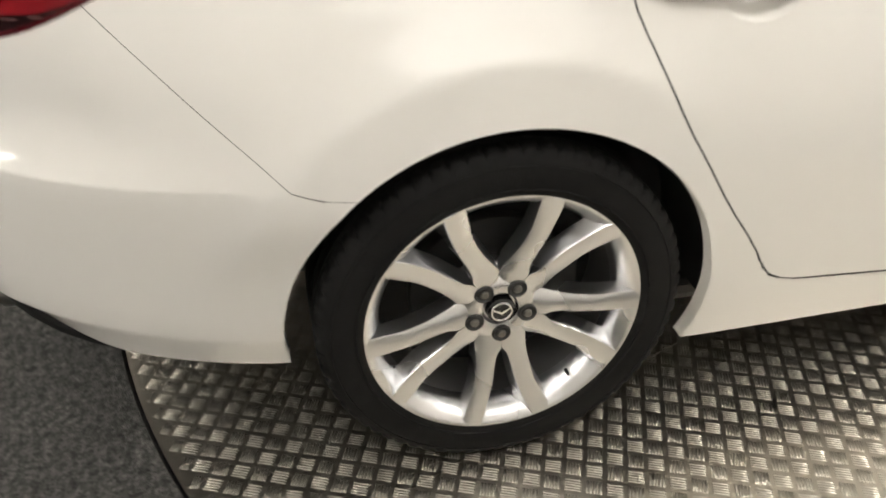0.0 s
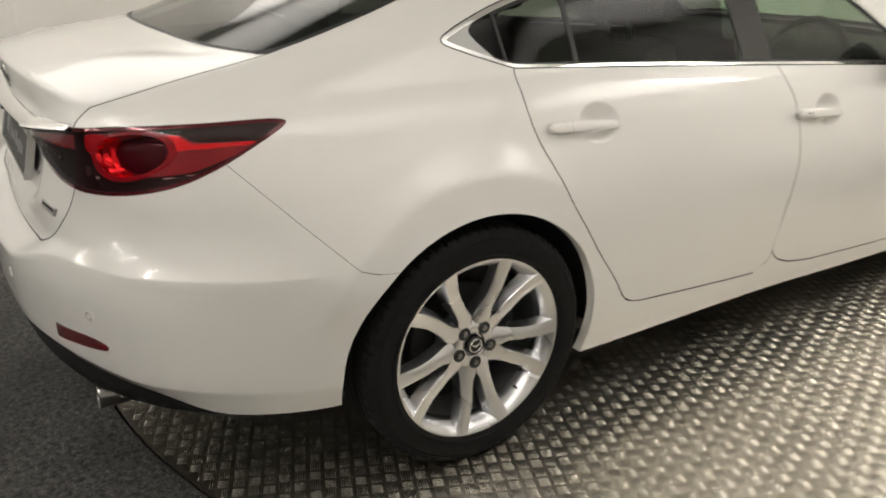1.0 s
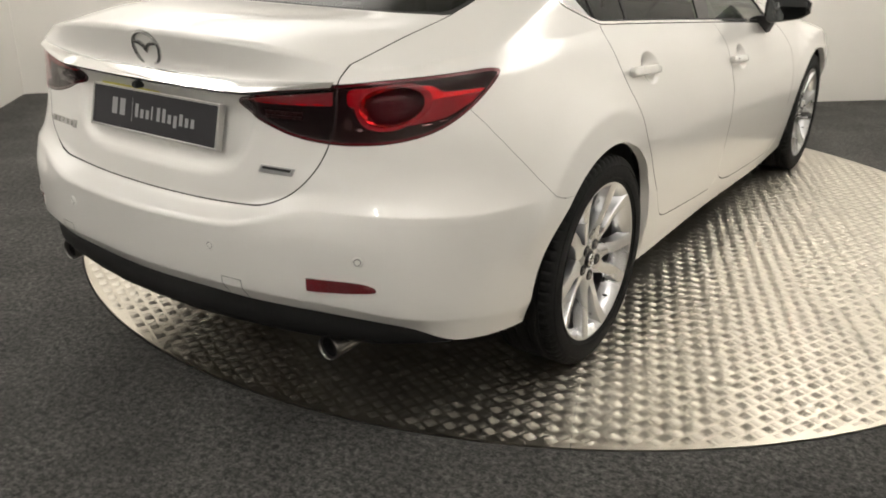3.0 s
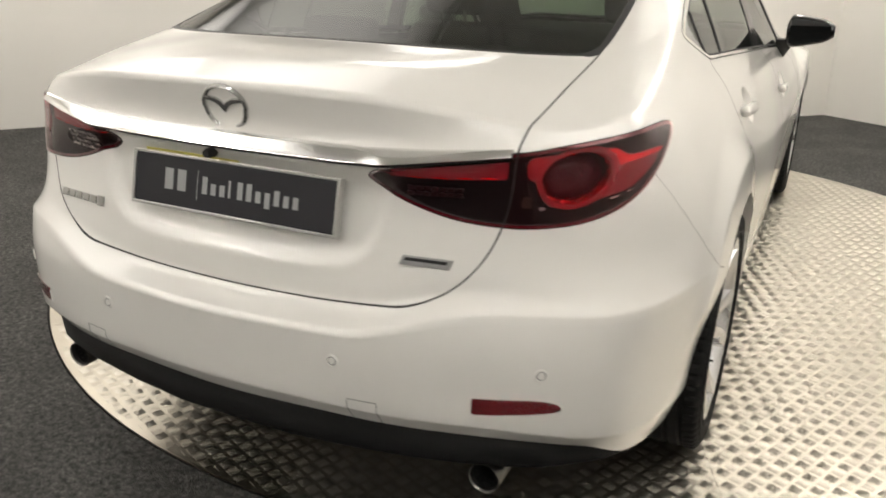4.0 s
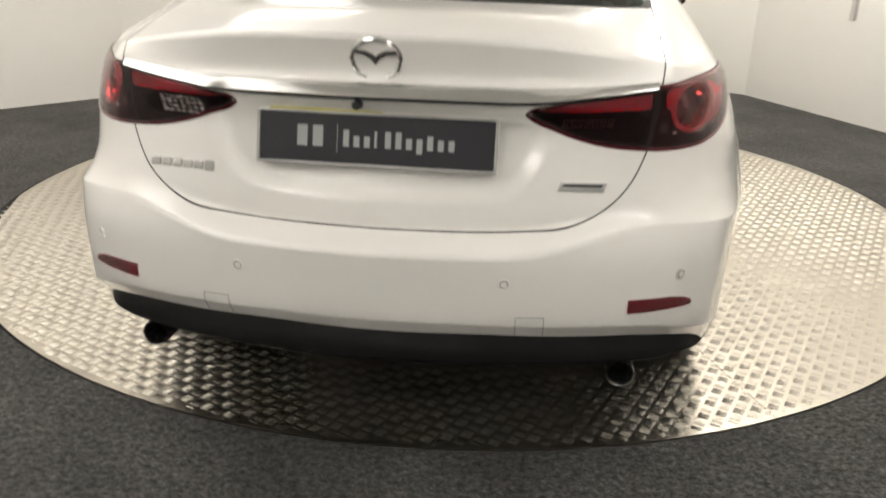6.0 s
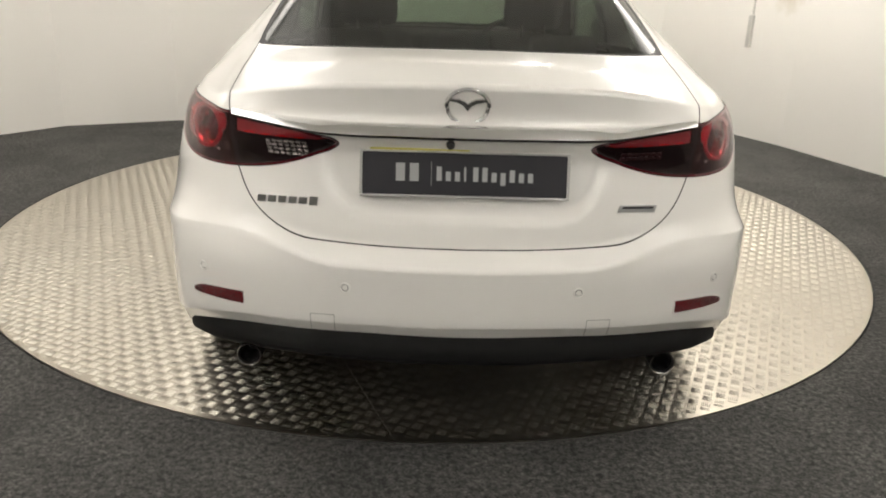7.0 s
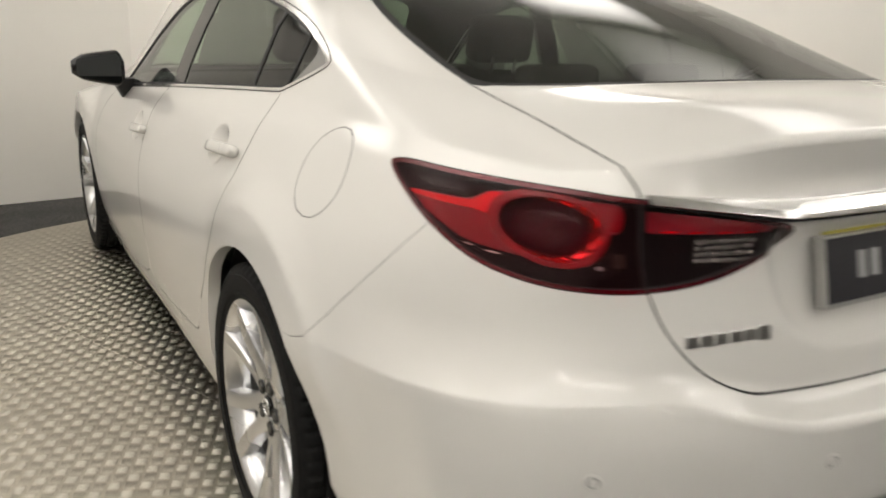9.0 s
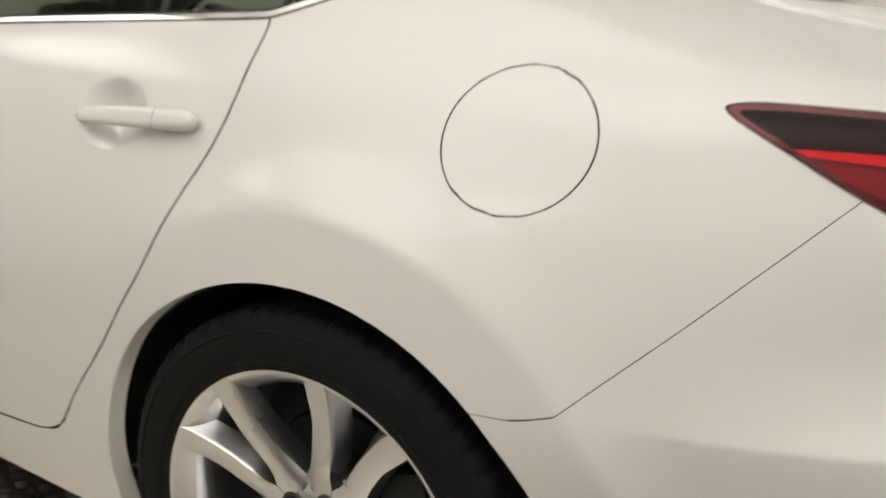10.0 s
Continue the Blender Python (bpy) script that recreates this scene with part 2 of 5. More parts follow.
for i, a in enumerate(ROOM):
    wall_panel(f"wall_{i + 1}", a, ROOM[(i + 1) % len(ROOM)], "white painted studio wall panel meeting dark carpet")

bm = bmesh.new()
ring = [bm.verts.new((TABLE[0] + TABLE[2] * 1.004 * math.cos(k * math.tau / 160), TABLE[1] + TABLE[2] * 1.004 * math.sin(k * math.tau / 160), 0)) for k in range(160)]
outer = [bm.verts.new((TABLE[0] + 16 * math.cos(k * math.tau / 160), TABLE[1] + 16 * math.sin(k * math.tau / 160), 0)) for k in range(160)]
for k in range(160):
    bm.faces.new((ring[k], outer[k], outer[(k + 1) % 160], ring[(k + 1) % 160]))
tagged(part("floor", bm, CARPET), "dark grey flecked carpet round the turntable", "carpet", kind="structure")
tagged(part("ceiling", prism([(-8, -12.2), (8, -12.2), (8, 7), (-8, 7)], CEILING, CEILING + 0.1), CEIL), "plain white studio ceiling", "ceiling", kind="structure")

table = tagged(new("turntable"), "round aluminium tread-plate car turntable set into carpet", "turntable")
ALONG, ACROSS = Vector((0.372, -0.928)), Vector((0.928, 0.372))


def clipped(poly, normal, limit):
    """The part of a convex outline where normal . p < limit."""
    out = []
    for p, q in zip(poly, poly[1:] + poly[:1]):
        dp, dq = normal.dot(p) - limit, normal.dot(q) - limit
        if dp <= 0:
            out.append(p)
        if dp * dq < 0:
            out.append(p + (q - p) * (dp / (dp - dq)))
    return out


disc = [Vector((TABLE[0] + TABLE[2] * math.cos(k * math.tau / 240), TABLE[1] + TABLE[2] * math.sin(k * math.tau / 240))) for k in range(240)]
SEAM = 2.045
for k in range(-3, 2):
    lane = clipped(clipped(disc, ACROSS, SEAM + 1.25 * (k + 1) - 0.001), -ACROSS, -(SEAM + 1.25 * k + 0.001))
    cross = -1.30 if k % 2 else -0.35
    for sign in (1, -1):
        sheet = clipped(lane, ALONG * sign, cross * sign - 0.001) if lane else []
        if len(sheet) > 2:
            part("plate_sheet", prism([tuple(p) for p in sheet], -0.006, 0.0), PLATE, table)
bm = bmesh.new()
for k in range(240):
    p = [(TABLE[0] + r * math.cos((k + e) * math.tau / 240), TABLE[1] + r * math.sin((k + e) * math.tau / 240), z) for r, e, z in ((TABLE[2] + 0.001, 0, -0.012), (TABLE[2] + 0.013, 0, -0.002), (TABLE[2] + 0.013, 1, -0.002), (TABLE[2] + 0.001, 1, -0.012))]
    bm.faces.new([bm.verts.new(c) for c in p])
part("edge_gap", bm, BLACK, table, "dark gap round the rim")
bm = bmesh.new()
bmesh.ops.create_circle(bm, cap_ends=True, segments=96, radius=TABLE[2] + 0.05, matrix=Matrix.Translation((TABLE[0], TABLE[1], -0.02)))
part("base", bm, BLACK, table)


def tread_bars(pitch=0.0565, size=0.031, height=0.0017):
    """Raised tread: squares of five bars, turned against each other like a basket weave."""
    n = int(TABLE[2] / pitch) + 2
    i, j, h, b = np.meshgrid(np.arange(-n, n + 1), np.arange(-n, n + 1), (0.0, 0.5), np.arange(5), indexing="ij")
    i, j, h, b = (q.ravel() for q in (i, j, h, b))
    along, across = np.array(ALONG), np.array(ACROSS)
    mid = np.array(TABLE[:2]) + ((i + h)[:, None] * along + (j + h)[:, None] * across) * pitch
    one, two = (along - across) / math.sqrt(2), (along + across) / math.sqrt(2)
    d = np.where((h == 0)[:, None], one, two)
    e = np.stack([-d[:, 1], d[:, 0]], 1)
    mid = mid + e * ((b - 2) * size / 5)[:, None]
    keep = np.hypot(*(mid - np.array(TABLE[:2])).T) < TABLE[2] - 0.02
    mid, d, e = mid[keep], d[keep], e[keep]
    ring_of = lambda l, w, z: np.stack([np.concatenate([mid + d * l * sx + e * w * sy, np.full((len(mid), 1), z)], 1) for sx, sy in ((-1, -1), (1, -1), (1, 1), (-1, 1))], 1)  # noqa: E731
    v = np.concatenate([ring_of(size / 2, size * 0.072, 0.0), ring_of(size / 2 - 0.003, size * 0.030, height)], 1).reshape(-1, 3)
    base = (np.arange(len(mid)) * 8)[:, None, None]
    f = (np.array([(4, 5, 6, 7), (0, 1, 5, 4), (1, 2, 6, 5), (2, 3, 7, 6), (3, 0, 4, 7)])[None] + base).reshape(-1, 4)
    me = bpy.data.meshes.new("tread")
    me.vertices.add(len(v))
    me.vertices.foreach_set("co", v.ravel())
    me.loops.add(f.size)
    me.loops.foreach_set("vertex_index", f.ravel().astype(np.int32))
    me.polygons.add(len(f))
    me.polygons.foreach_set("loop_start", np.arange(0, f.size, 4, dtype=np.int32))
    me.update(calc_edges=True)
    me.validate()
    me.materials.append(TREAD)
    ob = new("tread", me)
    ob.parent = table
    return tagged(ob, "raised tread bars worn bright", kind="stuff")


tread_bars()


def tube_light(length):
    """A bare fluorescent tube hung a little below the ceiling on a slim batten."""
    lamp = tagged(new("ceiling_light"), "slim white batten with a bare glowing fluorescent tube", "light", "ceiling lights")
    bm = bmesh.new()
    box(bm, (-0.02, -length / 2 - 0.03, -0.14), (0.02, length / 2 + 0.03, -0.115), 0.006)
    part("batten", bm, CEIL, lamp)
    for y in (-length * 0.35, length * 0.35):
        bm = bmesh.new()
        box(bm, (-0.006, y - 0.006, -0.12), (0.006, y + 0.006, 0))
        part("hanger", bm, CEIL, lamp)
    for y in (-length / 2 - 0.012, length / 2 + 0.012):
        bm = bmesh.new()
        box(bm, (-0.014, y - 0.008, -0.20), (0.014, y + 0.008, -0.13), 0.004)
        part("end_cap", bm, CEIL, lamp)
    bm = lathe([(0.0, -length / 2), (0.019, -length / 2), (0.019, length / 2), (0.0, length / 2)], 20)
    bm.transform(pose(0, 0, -0.178, 0, 0, 90))
    shade(part("tube", bm, LAMP_GLOW, lamp, "glowing white tube"))
    return lamp


# ---- car body surface ----
def pchip(t, p, q):
    """Smooth interpolation through p at t that doesn't overshoot."""
    t, p, q = np.asarray(t, float), np.asarray(p, float), np.asarray(q, float)
    h = np.diff(t)[:, None]
    d = np.diff(p, axis=0) / h
    m = np.zeros_like(p)
    w1, w2 = 2 * h[1:] + h[:-1], h[1:] + 2 * h[:-1]
    ok = d[:-1] * d[1:] > 0
    safe = lambda a: np.where(np.abs(a) < 1e-9, 1e-9, a)  # noqa: E731
    m[1:-1] = np.where(ok, (w1 + w2) / (w1 / safe(d[:-1]) + w2 / safe(d[1:])), 0)
    m[0], m[-1] = d[0], d[-1]
    i = np.clip(np.searchsorted(t, q, side="right") - 1, 0, len(t) - 2)
    s = ((q - t[i]) / (t[i + 1] - t[i]))[:, None]
    hh = h[i]
    return (2 * s**3 - 3 * s**2 + 1) * p[i] + (s**3 - 2 * s**2 + s) * hh * m[i] + (-2 * s**3 + 3 * s**2) * p[i + 1] + (s**3 - s**2) * hh * m[i + 1]


# Half sections of the body from its lower edge up and over to the roof's middle, from the tail round the side to the nose.
S_TAIL = [(0, -.996, .435), (0, -1.020, .474), (0, -1.022, .57), (0, -1.024, .626), (0, -.948, .652), (0, -.945, .70), (0, -.93, .78), (0, -.905, .88), (0, -.94, .93), (0, -.908, .975), (0, -.926, 1.06), (0, -.74, 1.094), (0, -.545, 1.103), (0, .22, 1.33), (0, .7, 1.41), (0, 1.1, 1.44)]
S_PLATE = [(.30, -.981, .440), (.3, -1.005, .476), (.3, -1.007, .572), (.3, -1.006, .632), (.3, -.938, .664), (.3, -.935, .70), (.3, -.92, .78), (.305, -.9, .88), (.3, -.925, .93), (.3, -.892, .975), (.3, -.905, 1.052), (.3, -.72, 1.088), (.3, -.53, 1.10), (.27, .222, 1.327), (.22, .7, 1.405), (0, 1.1, 1.44)]
S_BOOT = [(.55, -.922, .434), (.562, -.945, .472), (.568, -.945, .60), (.58, -.918, .688), (.58, -.893, .722), (.578, -.882, .757), (.575, -.87, .80), (.575, -.86, .86), (.58, -.855, .92), (.583, -.852, .972), (.586, -.816, 1.013), (.588, -.65, 1.05), (.56, -.46, 1.091), (.47, .235, 1.318), (.36, .7, 1.395), (0, 1.12, 1.44)]
S_CORNER = [(.722, -.800, .392), (.750, -.814, .427), (.755, -.812, .58), (.752, -.803, .675), (.727, -.79, .71), (.705, -.788, .75), (.688, -.793, .795), (.675, -.80, .84), (.668, -.79, .90), (.66, -.775, .96), (.65, -.74, 1.0), (.64, -.56, 1.045), (.615, -.36, 1.10), (.525, .27, 1.305), (.42, .75, 1.39), (0, 1.14, 1.44)]
S_LAMP = [(.788, -.640, .308), (.818, -.615, .375), (.828, -.60, .54), (.836, -.588, .647), (.817, -.59, .69), (.803, -.59, .74), (.795, -.595, .79), (.785, -.595, .85), (.772, -.592, .90), (.755, -.58, .96), (.72, -.55, 1.01), (.69, -.42, 1.05), (.65, -.20, 1.115), (.55, .33, 1.305), (.45, .8, 1.39), (0, 1.16, 1.44)]
S_ARCH = [(.828, -.378, .267), (.856, -.37, .345), (.868, -.36, .50), (.878, -.35, .632), (.874, -.35, .68), (.866, -.35, .735), (.852, -.355, .79), (.833, -.355, .85), (.811, -.355, .90), (.783, -.35, .96), (.74, -.34, 1.015), (.712, -.2, 1.07), (.67, -.02, 1.14), (.56, .40, 1.305), (.46, .85, 1.39), (0, 1.17, 1.44)]
S_WHEEL = [(.85, 0, .26), (.865, 0, .36), (.88, 0, .48), (.89, 0, .58), (.892, 0, .66), (.886, 0, .73), (.873, 0, .79), (.849, 0, .85), (.82, 0, .905), (.79, 0, .96), (.75, 0, 1.015), (.715, .06, 1.075), (.675, .16, 1.16), (.57, .50, 1.315), (.47, .9, 1.395), (0, 1.18, 1.44)]
S_REAR_DOOR = [(.857, .385, .207), (.868, .39, .260), (.88, .4, .335), (.89, .4, .48), (.893, .4, .60), (.885, .4, .69), (.87, .4, .77), (.85, .4, .84), (.828, .4, .90), (.795, .4, .96), (.745, .4, 1.02), (.715, .42, 1.09), (.675, .48, 1.18), (.58, .7, 1.325), (.48, 1.0, 1.40), (0, 1.19, 1.44)]
S_PILLAR = [(.855, 1.1, .210), (.87, 1.1, .258), (.885, 1.1, .328), (.898, 1.1, .46), (.903, 1.1, .58), (.897, 1.1, .68), (.883, 1.1, .75), (.866, 1.1, .81), (.846, 1.1, .87), (.82, 1.1, .92), (.772, 1.1, .975), (.742, 1.12, 1.06), (.70, 1.14, 1.16), (.595, 1.2, 1.35), (.48, 1.2, 1.415), (0, 1.2, 1.44)]
S_MIRROR = [(.85, 2.0, .188), (.865, 2, .240), (.88, 2, .315), (.893, 2, .45), (.90, 2, .56), (.895, 2, .65), (.882, 2, .71), (.868, 2, .76), (.85, 2, .80), (.83, 2, .84), (.79, 2.0, .90), (.76, 1.98, .97), (.71, 1.93, 1.08), (.585, 1.65, 1.33), (.45, 1.5, 1.40), (0, 1.25, 1.44)]
S_WING = [(.84, 2.83, .21), (.86, 2.83, .3), (.88, 2.83, .4), (.892, 2.83, .5), (.895, 2.83, .58), (.89, 2.83, .65), (.88, 2.83, .70), (.868, 2.83, .74), (.85, 2.82, .78), (.82, 2.8, .82), (.78, 2.75, .86), (.72, 2.6, .91), (.65, 2.42, .95), (.53, 1.85, 1.31), (.4, 1.65, 1.39), (0, 1.3, 1.44)]
S_HEADLAMP = [(.70, 3.45, .2), (.76, 3.45, .28), (.79, 3.45, .36), (.8, 3.45, .44), (.8, 3.45, .5), (.79, 3.45, .55), (.77, 3.43, .6), (.75, 3.42, .64), (.72, 3.4, .68), (.68, 3.35, .73), (.6, 3.25, .79), (.45, 2.95, .89), (.36, 2.62, .95), (.3, 2.0, 1.34), (.25, 1.75, 1.40), (0, 1.35, 1.44)]
S_NOSE = [(0, 3.72, .2), (0, 3.76, .28), (0, 3.77, .36), (0, 3.775, .44), (0, 3.77, .5), (0, 3.76, .55), (0, 3.75, .6), (0, 3.74, .64), (0, 3.72, .68), (0, 3.66, .73), (0, 3.5, .79), (0, 3.1, .90), (0, 2.75, .945), (0, 2.05, 1.36), (0, 1.8, 1.41), (0, 1.4, 1.44)]
AROUND = (18, 18, 12, 12, 12, 12, 14, 12, 14, 10, 6, 4)
UP = (4, 4, 5, 6, 5, 6, 6, 6, 5, 6, 9, 12, 12, 10, 6)
CREASES = (1, 3, 10, 12)
ARCH_R, HUB_Z, WHEELBASE = 0.394, 0.336, 2.83


def chaikin(points, rounds=2):
    p = np.asarray(points, float)
    for _ in range(rounds):
        nxt = np.roll(p, -1, 0)
        p = np.stack([0.75 * p + 0.25 * nxt, 0.25 * p + 0.75 * nxt], 1).reshape(-1, 2)
    return p


def sd_poly(q, poly):
    """Signed distance of points from a closed outline, negative inside."""
    d = np.full(len(q), 1e9)
    inside = np.zeros(len(q), bool)
    for a, b in zip(poly, np.roll(poly, -1, 0)):
        e, w = b - a, q - a
        k = np.clip((w @ e) / (e @ e + 1e-12), 0, 1)[:, None]
        d = np.minimum(d, np.linalg.norm(w - k * e, axis=1))
        cross = (a[1] > q[:, 1]) != (b[1] > q[:, 1])
        inside ^= cross & (q[:, 0] < e[0] * (q[:, 1] - a[1]) / (e[1] if abs(e[1]) > 1e-12 else 1e-12) + a[0])
    return np.where(inside, -d, d)


POCKET = chaikin([(-.37, .96), (.37, .96), (.36, .88), (.335, .79), (.29, .745), (.2, .728), (-.2, .728), (-.29, .745), (-.335, .79), (-.36, .88)], 2)


def body_grid():
    g = np.array([S_TAIL, S_PLATE, S_BOOT, S_CORNER, S_LAMP, S_ARCH, S_WHEEL, S_REAR_DOOR, S_PILLAR, S_MIRROR, S_WING, S_HEADLAMP, S_NOSE])
    flip = np.array([-1, 1, 1])
    g = np.concatenate([g[2:0:-1] * flip, g, g[-2:-4:-1] * flip])
    g = np.concatenate([g, g[:, -2:-4:-1] * flip], 1)
    tu = np.r_[0, np.cumsum(np.linalg.norm(np.diff(g, axis=0), axis=2).mean(1))]
    tv = np.r_[0, np.cumsum(np.linalg.norm(np.diff(g, axis=1), axis=2).mean(0))]
    qu = np.concatenate([np.linspace(tu[i + 2], tu[i + 3], n, endpoint=False) for i, n in enumerate(AROUND)] + [[tu[14]]])
    qv = np.concatenate([np.linspace(tv[i], tv[i + 1], n, endpoint=False) for i, n in enumerate(UP)] + [[tv[15]]])
    a = pchip(tu, g.reshape(len(g), -1), qu).reshape(len(qu), -1, 3)
    rows = a.transpose(1, 0, 2).reshape(a.shape[1], -1)
    b = np.empty((len(qv), rows.shape[1]))
    cuts = (0, *CREASES, len(tv) - 1)
    for lo, hi in zip(cuts, cuts[1:]):
        mine = (qv >= tv[lo] - 1e-9) & (qv <= tv[hi] + 1e-9)
        b[mine] = pchip(tv[lo : hi + 1], rows[lo : hi + 1], qv[mine])
    a = b.reshape(len(qv), len(qu), 3).transpose(1, 0, 2)
    pinned = [int(np.argmin(abs(qv - tv[c]))) for c in CREASES]
    for _ in range(3):
        e = np.concatenate([a[1:2] * flip, a, a[-2:-1] * flip])
        a = (e[:-2] + 2 * e[1:-1] + e[2:]) / 4
    for _ in range(2):
        e = np.concatenate([2 * a[:, :1] - a[:, 1:2], a, a[:, -2:-1] * flip], 1)
        held = a[:, pinned].copy()
        a = (e[:, :-2] + 2 * e[:, 1:-1] + e[:, 2:]) / 4
        a[:, pinned] = held
    a[0, :, 0] = a[-1, :, 0] = a[:, -1, 0] = 0
    # shallow pocket for the number plate in the boot lid
    tail = a[..., 1] < -0.8
    d = sd_poly(a[..., [0, 2]].reshape(-1, 2), POCKET).reshape(a.shape[:2])
    k = np.clip((0.008 - d) / 0.028, 0, 1)
    a[..., 1] += np.where(tail, 0.016 * k * k * (3 - 2 * k), 0)
    # flared wheel arches
    for wy in (0, WHEELBASE):
        r = np.hypot(a[..., 1] - wy, a[..., 2] - HUB_Z)
        w = np.clip((0.553 - r) / 0.080, 0, 1)
        w = w * w * (a[..., 0] > 0.6) * np.clip((a[..., 2] - 0.42) / 0.14, 0, 1)
        slope = np.where(a[..., 1] < wy, 0.19, 0.09)
        band = np.maximum(a[..., 0], 0.899 - 0.13 * (r - ARCH_R) - slope * np.clip(0.6 - a[..., 2], 0, 1))
        a[..., 0] += w * (band - a[..., 0])
    e = np.concatenate([a[1:2] * flip, a, a[-2:-1] * flip])
    du = e[2:] - e[:-2]
    e = np.concatenate([2 * a[:, :1] - a[:, 1:2], a, a[:, -2:-1] * flip], 1)
    n = np.cross(du, e[:, 2:] - e[:, :-2])
    n /= np.linalg.norm(n, axis=2, keepdims=True) + 1e-12
    return a, n


class Skin:
    """Triangles of the body with a tag each, that outlines can be cut into."""

    def __init__(self, v, n, f, tags):
        self.v, self.n, self.f, self.tags = v, n, f, tags

    def copy(self):
        return Skin(self.v.copy(), self.n.copy(), self.f.copy(), self.tags.copy())

    def cut(self, where, field, inside):
        """Among the triangles that where(tags, middles, normals) picks, those with field(points) < 0 get a new tag, along an exact edge."""
        mid = self.v[self.f].mean(1)
        pick = where(self.tags, mid, self.n[self.f].mean(1))
        s = field(self.v)
        s = np.where(np.abs(s) < 1e-6, 1e-6, s)
        neg = s[self.f] < 0
        count = neg.sum(1)
        self.tags[pick & (count == 3)] = inside
        hit = np.nonzero(pick & (count > 0) & (count < 3))[0]
        extra_v, extra_n, made, out_f, out_t = [], [], {}, [], []
        base = len(self.v)

        def between(a, b):
            key = (min(a, b), max(a, b))
            if key not in made:
                k = s[a] / (s[a] - s[b])
                extra_v.append(self.v[a] + k * (self.v[b] - self.v[a]))
                m = self.n[a] + k * (self.n[b] - self.n[a])
                extra_n.append(m / (np.linalg.norm(m) + 1e-12))
                made[key] = base + len(extra_v) - 1
            return made[key]

        for i in hit:
            f, old = self.f[i], self.tags[i]
            k = [j for j in range(3) if (s[f[j]] < 0) != (count[i] == 2)][0]
            a, b, c = f[k], f[(k + 1) % 3], f[(k + 2) % 3]
            ab, ca = between(a, b), between(c, a)
            alone, pair = (inside, old) if s[a] < 0 else (old, inside)
            out_f += [(a, ab, ca), (ab, b, c), (ab, c, ca)]
            out_t += [alone, pair, pair]
        if len(hit):
            keep = np.ones(len(self.f), bool)
            keep[hit] = False
            self.v = np.concatenate([self.v, extra_v])
            self.n = np.concatenate([self.n, extra_n])
            self.f = np.concatenate([self.f[keep], np.array(out_f)])
            self.tags = np.concatenate([self.tags[keep], np.array(out_t, dtype=object)])

    def refine(self, where, rounds=1):
        """Splits the picked triangles into four, so that fine outlines can be cut into them."""
        for _ in range(rounds):
            pick = where(self.v[self.f].mean(1))
            f, old = self.f[pick], self.tags[pick]
            base = len(self.v)
            e = np.sort(np.concatenate([f[:, [0, 1]], f[:, [1, 2]], f[:, [2, 0]]]), 1)
            uniq, inv = np.unique(e, axis=0, return_inverse=True)
            ab, bc, ca = (base + inv.reshape(-1)).reshape(3, -1)
            n = self.n[uniq].sum(1)
            self.v = np.concatenate([self.v, self.v[uniq].mean(1)])
            self.n = np.concatenate([self.n, n / np.linalg.norm(n, axis=1, keepdims=True)])
            a, b, c = f.T
            self.f = np.concatenate([self.f[~pick]] + [np.stack(q, 1) for q in ((a, ab, ca), (ab, b, bc), (ca, bc, c), (ab, bc, ca))])
            self.tags = np.concatenate([self.tags[~pick]] + [old] * 4)

    def bar(self, where, field, low, high, inside):
        """Tags the strip low < field < high, however thin it is."""
        self.cut(where, lambda v: field(v) - high, "_strip")
        self.cut(lambda t, m, n: t == "_strip", lambda v: field(v) - low, "_back")
        self.tags[self.tags == "_strip"] = inside
        return "_back"

    def panel(self, where, field, inside, gap="gap", half=0.0014):
        """Cuts out a panel with a shut line round it."""
        self.cut(where, lambda v: field(v) - half, "_new")
        self.cut(lambda t, m, n: t == "_new", lambda v: field(v) + half, inside)
        self.tags[self.tags == "_new"] = gap

    def pieces(self, *tags):
        f = self.f[np.isin(self.tags, tags)]
        used, inv = np.unique(f, return_inverse=True)
        return self.v[used], self.n[used], inv.reshape(f.shape)


